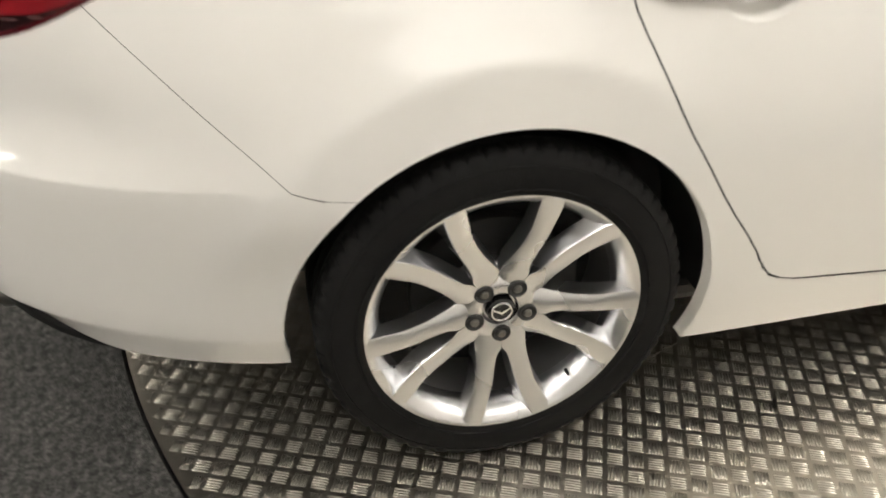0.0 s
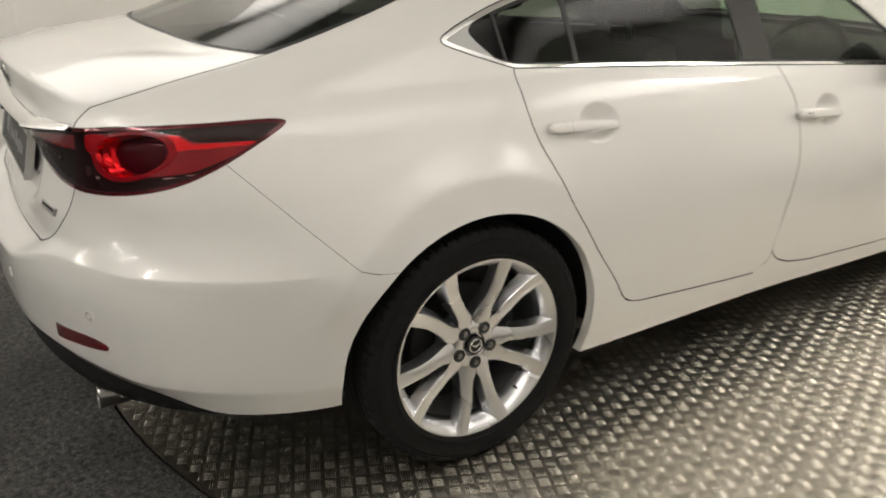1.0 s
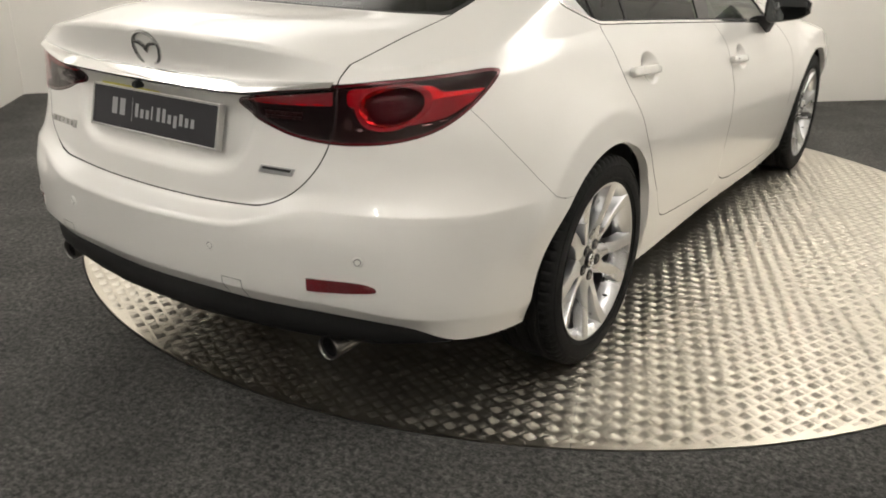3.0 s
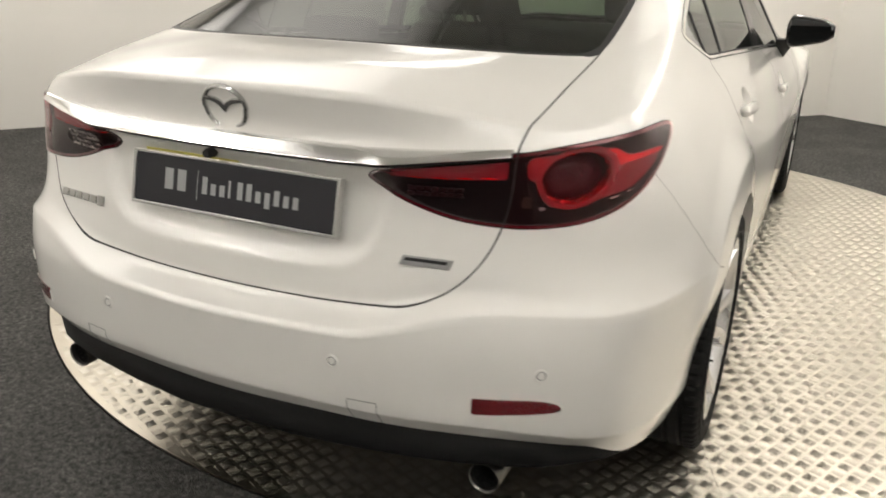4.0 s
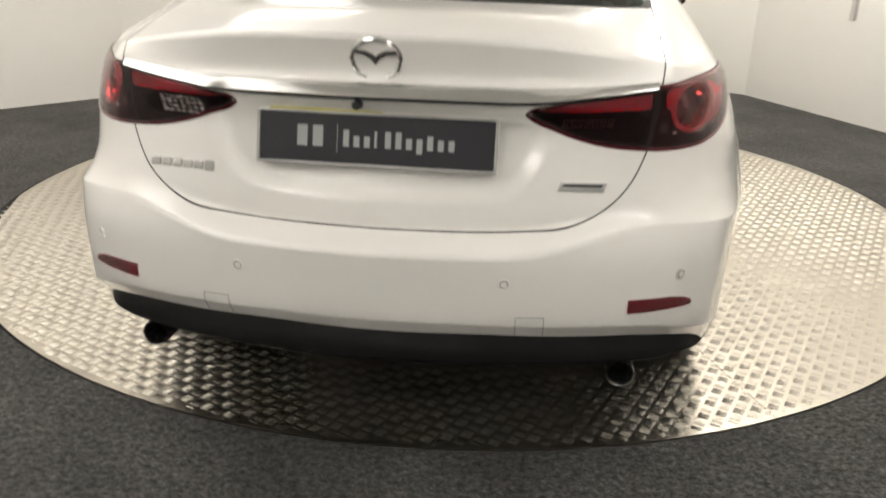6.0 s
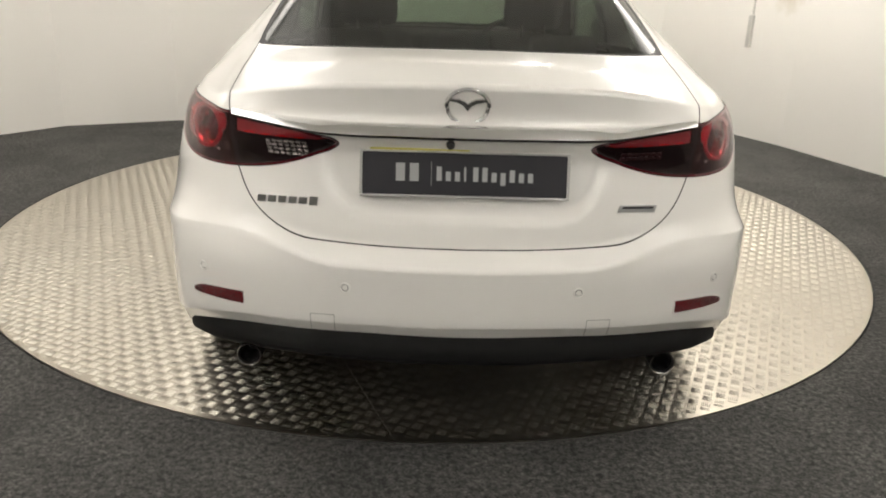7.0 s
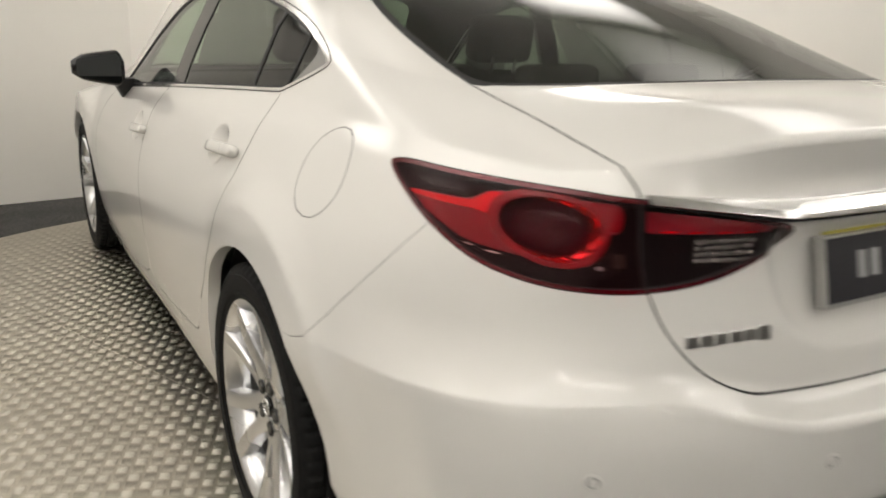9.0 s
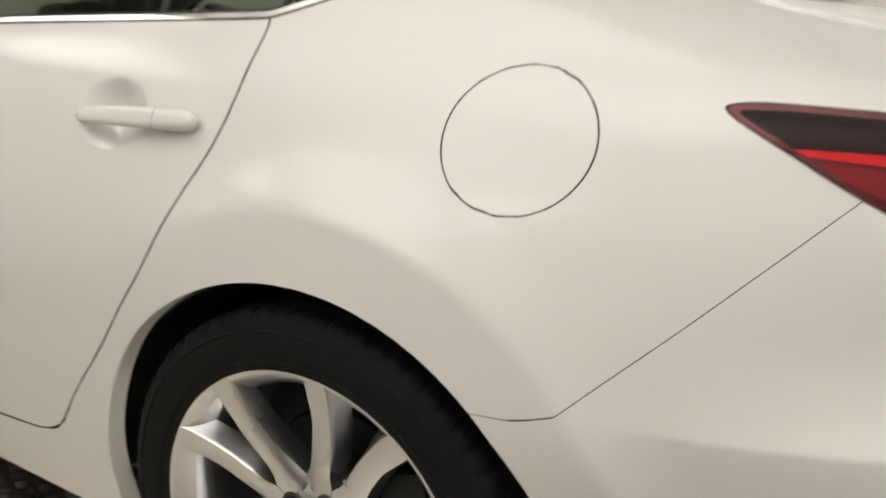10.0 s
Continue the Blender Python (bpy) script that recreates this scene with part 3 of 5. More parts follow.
def skin_mesh(name, skins, tags, mat, depth=0.008, sink=0.0, flip_sides=(1,), own=False):
    """A panel from tagged triangles of one or both halves, its edges folded inwards by depth."""
    vs, ns, fs, shades = [], [], [], []
    base = 0
    for skin, side in zip(skins, flip_sides):
        v, n, f = skin.pieces(*tags)
        m = np.array([side, 1, 1])
        v, n = v * m, n * m
        v = v - n * sink
        f = f if side > 0 else f[:, ::-1]
        dark = []
        if depth and len(f):
            e = np.concatenate([f[:, [0, 1]], f[:, [1, 2]], f[:, [2, 0]]])
            seen = {}
            for a, b in e:
                seen[(a, b)] = seen.get((a, b), 0) + 1
            rim = [(a, b) for a, b in seen if (b, a) not in seen and not (abs(v[a][0]) < 1e-6 and abs(v[b][0]) < 1e-6)]
            ids = {}
            ev, en = [], []
            for a, b in rim:
                for k in (a, b):
                    if k not in ids:
                        ids[k] = len(v) + len(ev)
                        lip = name in ("body_shell", "rear_bumper") and min(math.hypot(v[k][1] - wy, v[k][2] - HUB_Z) for wy in (0, WHEELBASE)) < ARCH_R + 0.012
                        ev.append(v[k] - np.array([side * 0.032, 0, 0]) if lip else v[k] - n[k] * depth)
                        en.append(n[k])
            quads = [(b, a, ids[a], ids[b]) for a, b in rim]
            for a, b in rim:
                c = (v[a] + v[b]) / 2
                opening = min(math.hypot(c[1] - wy, c[2] - HUB_Z) for wy in (0, WHEELBASE)) < ARCH_R + 0.02 or c[2] < 0.46
                dark.append(not opening)
            if ev:
                v, n = np.concatenate([v, ev]), np.concatenate([n, en])
        else:
            quads = []
        vs.append(v), ns.append(n)
        fs += [tuple(x + base for x in t) for t in f] + [tuple(x + base for x in q) for q in quads]
        shades += [0] * len(f) + [int(q) for q in dark]
        base += len(v)
    me = mesh_of(name, np.concatenate(vs), fs, [mat, GAP] if any(shades) else mat, True, None if own else np.concatenate(ns))
    me.polygons.foreach_set("material_index", shades)
    return me


GRID, NORMALS = body_grid()
nu, nv = GRID.shape[:2]
idx = np.arange(nu * nv).reshape(nu, nv)
quads = np.stack([idx[:-1, :-1], idx[1:, :-1], idx[1:, 1:], idx[:-1, 1:]], -1).reshape(-1, 4)
tris = np.concatenate([quads[:, [0, 1, 2]], quads[:, [0, 2, 3]]])
skin = Skin(GRID.reshape(-1, 3), NORMALS.reshape(-1, 3), tris, np.array(["body"] * len(tris), dtype=object))

# outlines: side view (y, z), tail (x, z), plan (x, y); the tail lamp along the corner (x + y, z)
SIDE = lambda v: v[:, [1, 2]]  # noqa: E731
TAIL = lambda v: v[:, [0, 2]]  # noqa: E731
PLAN = lambda v: v[:, [0, 1]]  # noqa: E731
CORNER = lambda v: np.stack([(v[:, 0] + v[:, 1]) / math.sqrt(2), v[:, 2]], 1)  # noqa: E731
WINDOWS = chaikin([(2.1, .893), (1.55, .94), (.957, .983), (.55, 1.01), (.20, 1.032), (.17, 1.036), (.0, 1.095), (-.015, 1.108), (.0, 1.12), (.07, 1.15), (.21, 1.195), (.43, 1.24), (.75, 1.285), (1.1, 1.30), (1.35, 1.275), (1.6, 1.195), (1.92, 1.01), (2.1, .91)], 2)
QUARTER_PANE = chaikin([(.19, 1.030), (.145, 1.044), (.11, 1.077), (.074, 1.112), (.070, 1.128), (.085, 1.142), (.135, 1.1665), (.19, 1.192)], 1)
BACKLIGHT = chaikin([(-.3, -.535), (0, -.548), (.3, -.535), (.46, -.50), (.57, -.45), (.598, -.42), (.596, -.25), (.585, -.05), (.545, .18), (.52, .24), (.4, .238), (0, .228), (-.3, .23)], 2)
SCREEN = chaikin([(-.3, 2.66), (0, 2.74), (.34, 2.63), (.62, 2.43), (.66, 2.38), (.54, 1.95), (.48, 1.9), (.3, 2.02), (0, 2.06), (-.3, 2.03)], 1)
LAMP = chaikin([(-.425, .915), (-.37, .937), (-.31, .955), (-.19, .974), (.0, .980), (.17, .984), (.215, .98), (.225, .972), (.2, .95), (.127, .899), (.05, .862), (-.02, .846), (-.10, .838), (-.2, .836), (-.28, .842), (-.34, .86), (-.39, .885)], 2)
BOOT = chaikin([(-.2, .655), (0, .655), (.2, .658), (.35, .668), (.42, .68), (.49, .715), (.54, .77), (.567, .835), (.58, .90), (.583, .97), (.59, 1.01), (.594, 1.05), (.594, 1.25), (-.2, 1.25)], 2)
STRIP = chaikin([(-.2, .930), (0, .930), (.25, .929), (.31, .929), (.45, .947), (.55, .961), (.578, .966), (.577, .979), (.44, .968), (.3, .96), (0, .963), (-.2, .963)], 1)
REAR_DOOR = chaikin([(.182, 1.08), (.175, .96), (.184, .88), (.215, .81), (.28, .69), (.336, .608), (.39, .525), (.468, .425), (.492, .382), (.518, .350), (.552, .336), (.61, .331), (1.0, .306), (1.17, .298), (1.185, .486), (1.228, .66), (1.234, .83), (1.2, .954), (1.18, 1.08)], 1)
FRONT_DOOR = chaikin([(1.18, 1.08), (1.2, .954), (1.234, .83), (1.228, .66), (1.185, .486), (1.17, .298), (1.8, .258), (2.2, .245), (2.27, .33), (2.31, .6), (2.28, .8), (2.2, .86), (2.1, 1.0)], 2)
LAMP_RED = chaikin([(-.170, .922), (-.170, .958), (-.145, .966), (-.05, .966), (.0, .967), (.034, .966), (.062, .948), (.10, .947), (.188, .945), (.165, .928), (.10, .900), (.067, .888), (.03, .883), (-.04, .877), (-.09, .868), (-.14, .876), (-.150, .918)], 1)
LAMP_WING = np.array([(-.055, .958), (-.03, .9625), (.0, .9635), (.032, .9625), (.060, .9455), (.10, .9445), (.183, .9435), (.168, .937), (.10, .9345), (.055, .934), (.03, .930), (.012, .918), (.0, .918)])
LAMP_CELLS = np.array([(-.170, .9235), (-.170, .956), (-.150, .963), (-.118, .963), (-.118, .9235)])
LAMP_LINE = chaikin([(.0, .8740), (.03, .8765), (.068, .8815), (.088, .8890), (.068, .8845), (.03, .8795), (.0, .8765)], 1)
AMBER = np.array([(.596, .872), (.612, .872), (.612, .892), (.596, .892)])
# clear facet in the housing, its white glint put into a pale patch
CLEAR_GLINT = np.array([(.624, .868), (.635, .8675), (.635, .874), (.624, .8745)])
BOOT_RED = np.array([(.318, .9105), (.42, .914), (.50, .918), (.571, .922), (.571, .954), (.50, .947), (.418, .937), (.36, .925)])
BOOT_LINE = np.array([(.33, .9125), (.42, .9155), (.50, .9195), (.571, .9235), (.571, .9275), (.50, .923), (.42, .9185), (.36, .9155)])
SHUT_Y, SHUT_Z = (-2, -.62, -.592, -.46, -.345, -.30, -.2), (.92, .92, .899, .759, .641, .625, .617)
on = lambda *names: lambda t, m, n: np.isin(t, names)  # noqa: E731


def arch(v, wy):
    """Signed distance from a wheel opening, slightly flattened at its top."""
    r = np.hypot(v[:, 1] - wy, v[:, 2] - HUB_Z)
    up = np.clip((v[:, 2] - HUB_Z) / np.maximum(r, 1e-6), 0, 1)
    back = np.clip((wy - v[:, 1]) / np.maximum(r, 1e-6), 0, 1)
    return r - ARCH_R + 0.016 * up**1.2 + 0.008 * back**2


skin.refine(lambda m: (m[:, 0] > 0.55) & (m[:, 1] > -0.08) & (m[:, 1] < 0.30) & (m[:, 2] > 0.98) & (m[:, 2] < 1.25), 2)
skin.refine(lambda m: (m[:, 1] < -0.38) & (m[:, 2] > 0.81) & (m[:, 2] < 1.0) & (m[:, 0] > 0.25), 1)
RING_X, RING_Z = 0.673, 0.921
BOWLS = ((0.402, 0.884), (1.395, 0.815))
for yc, zc in BOWLS:
    for grow in (1.5, 1.15, 0.9, 0.82):
        skin.refine(lambda m: (m[:, 0] > 0.6) & (np.hypot((m[:, 1] - yc) / 0.105, (m[:, 2] - zc) / 0.074) < grow))
    bowl_q = np.stack([(skin.v[:, 1] - yc) / 0.074, (skin.v[:, 2] - zc) / 0.052], 1)
    bowl_k = np.clip(1 - (bowl_q**2).sum(1), 0, 1) * (skin.v[:, 0] > 0.6)
    bowl_s = -2 * 1.4 * bowl_k**0.4 * 0.023
    skin.v = skin.v - skin.n * (0.023 * bowl_k**1.4)[:, None]
    bowl_n = skin.n + np.stack([0 * bowl_k, bowl_s * bowl_q[:, 0] / 0.074, bowl_s * bowl_q[:, 1] / 0.052], 1)
    skin.n = bowl_n / (np.linalg.norm(bowl_n, axis=1, keepdims=True) + 1e-12)
for wy in (0, WHEELBASE):
    skin.cut(lambda t, m, n: (m[:, 0] > 0.5) & (m[:, 2] < 0.85), lambda v: arch(v, wy), "hole")
skin.cut(lambda t, m, n: (t == "body") & (m[:, 0] > 0.4) & (m[:, 2] > 0.85), lambda v: sd_poly(SIDE(v), WINDOWS) - 0.003, "gasket")
skin.cut(on("gasket"), lambda v: sd_poly(SIDE(v), WINDOWS), "window_trim")
skin.cut(on("window_trim"), lambda v: sd_poly(SIDE(v), WINDOWS) + np.interp(v[:, 2] + 0.09 * v[:, 1], (1.07, 1.13), (0.0072, 0.0105)), "_seal")
skin.cut(on("_seal"), lambda v: sd_poly(SIDE(v), WINDOWS) + np.interp(v[:, 2] + 0.09 * v[:, 1], (1.07, 1.13), (0.0125, 0.017)), "side_glass")
lean = lambda y0, y1: lambda v: v[:, 1] - (y0 + (y1 - y0) * (v[:, 2] - 1.0) / 0.3)  # noqa: E731
skin.cut(on("_seal"), lambda v: lean(0.170, 0.140)(v) + 0.0035, "corner_trim")
skin.tags[skin.tags == "_seal"] = "gasket"
for y0, y1, wide, tag in ((1.112, 1.058, 0.067, "pillar"), (0.394, 0.380, 0.0075, "gasket")):
    back = skin.bar(on("side_glass"), lean(y0, y1), -wide, wide, tag)
    skin.tags[skin.tags == back] = "side_glass"
back = skin.bar(on("side_glass"), lean(0.170, 0.140), -0.0035, 0.0035, "gasket")
skin.tags[skin.tags == back] = "corner_trim"
skin.cut(on("corner_trim"), lambda v: sd_poly(SIDE(v), QUARTER_PANE), "side_glass")
skin.cut(on("side_glass"), lambda v: np.where(v[:, 1] > 1.0, -1.0, 1.0), "front_glass")
skin.cut(lambda t, m, n: (t == "body") & (m[:, 2] > 1.04) & (m[:, 1] < 0.6), lambda v: sd_poly(PLAN(v), BACKLIGHT), "backlight_edge")
skin.cut(on("backlight_edge"), lambda v: sd_poly(PLAN(v), BACKLIGHT) + 0.014, "backlight")
skin.cut(lambda t, m, n: (t == "body") & (m[:, 2] > 0.92) & (m[:, 1] > 1.8), lambda v: sd_poly(PLAN(v), SCREEN), "screen")
skin.panel(lambda t, m, n: (t == "body") & (m[:, 1] < -0.3), lambda v: sd_poly(CORNER(v), LAMP), "lamp", half=0.001)
skin.panel(lambda t, m, n: np.isin(t, ("body",)) & (m[:, 1] < -0.38) & (m[:, 2] > 0.6), lambda v: sd_poly(TAIL(v), BOOT), "boot", half=0.0017)
skin.panel(lambda t, m, n: t == "lamp", lambda v: sd_poly(TAIL(v), BOOT), "boot_lamp")
skin.cut(on("boot_lamp",), lambda v: sd_poly(TAIL(v), STRIP), "strip")
LENSES = skin.copy()
skin.cut(on("lamp"), lambda v: sd_poly(CORNER(v), LAMP) + 0.0065, "lamp_smoke")
skin.cut(on("boot_lamp"), lambda v: sd_poly(CORNER(v), LAMP) + 0.0065, "boot_smoke")
skin.cut(on("lamp_smoke"), lambda v: sd_poly(CORNER(v), LAMP_RED), "lamp_red")
ringed = lambda r: lambda v: np.hypot((v[:, 0] - RING_X) / 1.05, v[:, 2] - RING_Z) - r  # noqa: E731
skin.cut(on("lamp_red"), lambda v: sd_poly(CORNER(v), LAMP_WING), "lamp_wing")
skin.cut(on("lamp_red"), lambda v: sd_poly(CORNER(v), LAMP_CELLS), "lamp_cells")
skin.cut(on("lamp_smoke"), lambda v: sd_poly(CORNER(v), LAMP_LINE), "lamp_line")
skin.cut(on("lamp_red", "lamp_smoke", "lamp_wing", "lamp_line", "lamp_cells"), ringed(0.053), "lamp_ring")
skin.cut(on("lamp_ring"), ringed(0.0455), "lamp_core")
skin.cut(on("lamp_smoke"), lambda v: sd_poly(TAIL(v), AMBER), "lamp_amber")
skin.cut(on("lamp_smoke"), lambda v: sd_poly(TAIL(v), CLEAR_GLINT), "lamp_clear")
skin.cut(on("boot_smoke"), lambda v: sd_poly(TAIL(v), BOOT_RED), "boot_red")
skin.cut(on("boot_red"), lambda v: sd_poly(TAIL(v), BOOT_LINE), "boot_line")
skin.panel(lambda t, m, n: (t == "body") & (m[:, 1] < -0.2) & (m[:, 2] < 0.99), lambda v: v[:, 2] * 0.75 - np.interp(v[:, 1], SHUT_Y, SHUT_Z) * 0.75, "bumper", half=0.0006)
skin.panel(lambda t, m, n: (t == "body") & (m[:, 0] > 0.5), lambda v: sd_poly(SIDE(v), REAR_DOOR) * np.interp(v[:, 2], (0.30, 0.44), (0.5, 1.0)), "rear_door", half=0.0017)
skin.panel(lambda t, m, n: (t == "body") & (m[:, 0] > 0.5), lambda v: sd_poly(SIDE(v), FRONT_DOOR) * np.interp(v[:, 2], (0.30, 0.44), (0.5, 1.0)), "front_door", half=0.0017)
left = skin.copy()
left.panel(on("body"), lambda v: (np.hypot((v[:, 1] + .239) / .093, (v[:, 2] - .920) / .082) - 1) * .09, "fuel_flap", half=0.0011)

def joined_runs(sk, tag):
    """Gives each connected run of a tag a tag of its own, and lists them; crumbs join the largest."""
    ids = np.nonzero(sk.tags == tag)[0]
    spot = np.unique(np.round(sk.v, 4), axis=0, return_inverse=True)[1].reshape(-1)
    root = np.arange(spot.max() + 1)
    f = spot[sk.f[ids]]
    while True:
        low = root[f].min(1)
        new_root = root.copy()
        for c in range(3):
            np.minimum.at(new_root, f[:, c], low)
        new_root = new_root[new_root]
        if (new_root == root).all():
            break
        root = new_root
    labels, inv, count = np.unique(root[f[:, 0]], return_inverse=True, return_counts=True)
    big = np.argmax(count)
    names = []
    for k in range(len(labels)):
        k_to = k if count[k] > 12 else big
        sk.tags[ids[inv.reshape(-1) == k]] = f"{tag}_{k_to}"
        names.append(f"{tag}_{k_to}")
    return sorted(set(names))


# ---- places on the body surface ----
BASE_V, BASE_N, BASE_F = GRID.reshape(-1, 3), NORMALS.reshape(-1, 3), tris


def on_body(a, b, axes, pick):
    """The point and normal of the body (its right half) that shows at (a, b) in the view along the remaining axis."""
    p = BASE_V[BASE_F][:, :, axes]
    mid = BASE_V[BASE_F].mean(1)
    d1, d2 = p[:, 1] - p[:, 0], p[:, 2] - p[:, 0]
    w = np.array([a, b]) - p[:, 0]
    det = d1[:, 0] * d2[:, 1] - d1[:, 1] * d2[:, 0]
    det = np.where(np.abs(det) < 1e-12, 1e-12, det)
    k = (w[:, 0] * d2[:, 1] - w[:, 1] * d2[:, 0]) / det
    m = (d1[:, 0] * w[:, 1] - d1[:, 1] * w[:, 0]) / det
    bad = np.maximum(0, -k) + np.maximum(0, -m) + np.maximum(0, k + m - 1) + np.where(pick(mid), 0, 1e6)
    i = int(np.argmin(bad))
    wts = np.array([1 - k[i] - m[i], k[i], m[i]])
    n = wts @ BASE_N[BASE_F[i]]
    return Vector(wts @ BASE_V[BASE_F[i]]), Vector(n / np.linalg.norm(n))


def mirrored(p, n, side):
    return (Vector((p.x * side, p.y, p.z)), Vector((n.x * side, n.y, n.z)))


def side_at(y, z, side=1):
    return mirrored(*on_body(y, z, [1, 2], lambda m: m[:, 0] > 0.5), side)


def tail_at(x, z):
    p, n = on_body(abs(x), z, [0, 2], lambda m: m[:, 1] < -0.5)
    return mirrored(p, n, 1 if x >= 0 else -1)


def stand(p, n, up=(0, 0, 1)):
    """A pose at p whose z axis is n and whose y axis points up along the surface."""
    n = Vector(n).normalized()
    x = Vector(up).cross(n).normalized()
    y = n.cross(x)
    m = Matrix((x, y, n)).transposed().to_4x4()
    m.translation = p
    return m


car = tagged(new("car"), "pearl white four-door saloon car parked on the turntable", "car")
BOTH, SIDES = (skin, left), (1, -1)
part_mesh("body_shell", skin_mesh("body_shell", BOTH, ("body",), PAINT, 0.012, flip_sides=SIDES), car)
part_mesh("boot_lid", skin_mesh("boot_lid", BOTH, ("boot",), PAINT, 0.008, flip_sides=SIDES), car)
part_mesh("rear_bumper", skin_mesh("rear_bumper", BOTH, ("bumper",), PAINT, 0.012, flip_sides=SIDES), car)
part_mesh("rear_window", skin_mesh("rear_window", BOTH, ("backlight",), GLASS, 0, 0.002, SIDES, True), car, "dark tinted rear window")
part_mesh("rear_window_border", skin_mesh("rear_window_border", BOTH, ("backlight_edge",), BLACK, 0, 0.002, SIDES), car)
part_mesh("windscreen", skin_mesh("windscreen", BOTH, ("screen",), CLEAR, 0, 0.002, SIDES, True), car)
part_mesh("fuel_flap", skin_mesh("fuel_flap", (left,), ("fuel_flap",), PAINT, 0.006, 0, (-1,)), car)
for sk, side in zip(BOTH, SIDES):
    one = lambda name, tags, mat, depth=0.008, sink=0.0, label="": part_mesh(name, skin_mesh(name, (sk,), tags, mat, depth, sink, (side,)), car, label)  # noqa: E731
    for tag in joined_runs(sk, "gap"):
        one("shut_line", (tag,), GAP, 0, 0.0016)
    one("rear_door", ("rear_door",), PAINT)
    one("front_door", ("front_door",), PAINT)
    one("rear_side_window", ("side_glass",), PRIVACY, 0, 0.004)
    one("front_side_window", ("front_glass",), CLEAR, 0, 0.004)
    one("window_trim", ("window_trim",), CHROME, 0.008, -0.001)
    one("quarter_trim", ("corner_trim",), DARK_SATIN, 0.008, -0.001)
    one("window_gasket", ("gasket",), BLACK, 0.008, 0.001)
    one("door_pillar", ("pillar",), GLOSS_BLACK, 0.008, 0.001)
    lamp = one("tail_lamp", ("lamp",), MAROON, 0.02, -0.001, "smoked red wraparound tail lamp")
    inner = one("boot_lamp", ("boot_lamp",), MAROON, 0.02, -0.001, "smoked red lamp in the boot lid")
    for name, tag, mat, sink, host in (("housing", "lamp_smoke", SMOKE, .012, lamp), ("red_reflector", "lamp_red", RED, .010, lamp), ("red_wing", "lamp_wing", RED_BRIGHT, .007, lamp), ("red_cells", "lamp_cells", RED_RIM, .008, lamp), ("clear_line", "lamp_line", SATIN, .009, lamp), ("amber_bulb", "lamp_amber", AMBER_CELL, .010, lamp), ("clear_glint", "lamp_clear", BARREL, .009, lamp), ("housing", "boot_smoke", SMOKE, .012, inner), ("red_strip", "boot_red", RED, .009, inner), ("bright_line", "boot_line", RED_BRIGHT, .007, inner)):
        part_mesh(name, skin_mesh(name, (sk,), (tag,), mat, 0.006, sink, (side,)), host)
    ring = skin_mesh("light_ring", (sk,), ("lamp_ring",), RED_RIM, 0.008, 0.006, (side,))
    ring.polygons.foreach_set("material_index", [0] * len(ring.polygons))
    part_mesh("light_ring", ring, lamp)
    # a deep round pot: faceted red wall, dark bulb cover at its foot
    axis = Vector((0.40 * side, -0.90, 0.18)).normalized()
    rng = random.Random(11)
    bm = bmesh.new()
    rows = []
    SEG, STEPS = 28, 6
    mouth = [mirrored(*on_body(RING_X + 1.05 * 0.0465 * math.cos(k * math.tau / SEG), RING_Z + 0.0465 * math.sin(k * math.tau / SEG), [0, 2], lambda m: m[:, 1] < -0.45), side) for k in range(SEG)]
    mouth = [p - n * 0.008 for p, n in mouth]
    centre = sum(mouth, Vector()) / SEG
    for step in range(STEPS + 1):
        row = []
        for k, p in enumerate(mouth):
            uneven = 0 if step == 0 else rng.uniform(-0.0030, 0.0030) + 0.0030 * (-1) ** step
            out = p - centre
            row.append(bm.verts.new(centre + out * (1 - 0.010 * step) + out.normalized() * uneven - axis * (0.056 * step / STEPS)))
        rows.append(row)
    for a, b in zip(rows, rows[1:]):
        for k in range(SEG):
            bm.faces.new((a[k], a[(k + 1) % SEG], b[(k + 1) % SEG], b[k]))
    bmesh.ops.recalc_face_normals(bm, faces=bm.faces)
    part("reflector_pot", bm, RED_FACET, lamp, "faceted bright red reflector pot")
    bm = bmesh.new()
    rows = []
    for step in range(7):
        c, h = math.cos(step / 6 * math.pi / 2), math.sin(step / 6 * math.pi / 2)
        rows.append([bm.verts.new(centre + (p - centre) * 0.95 * c - axis * (0.052 - 0.026 * h)) for p in (mouth if step < 6 else mouth[:1])])
    for a, b in zip(rows, rows[1:]):
        for k in range(SEG):
            bm.faces.new(list(dict.fromkeys((a[k], a[(k + 1) % SEG], b[(k + 1) % len(b)], b[k % len(b)]))))
    bmesh.ops.recalc_face_normals(bm, faces=bm.faces)
    shade(part("bulb_cover", bm, RED_DARK, lamp, "dark red domed bulb cover"), 60)
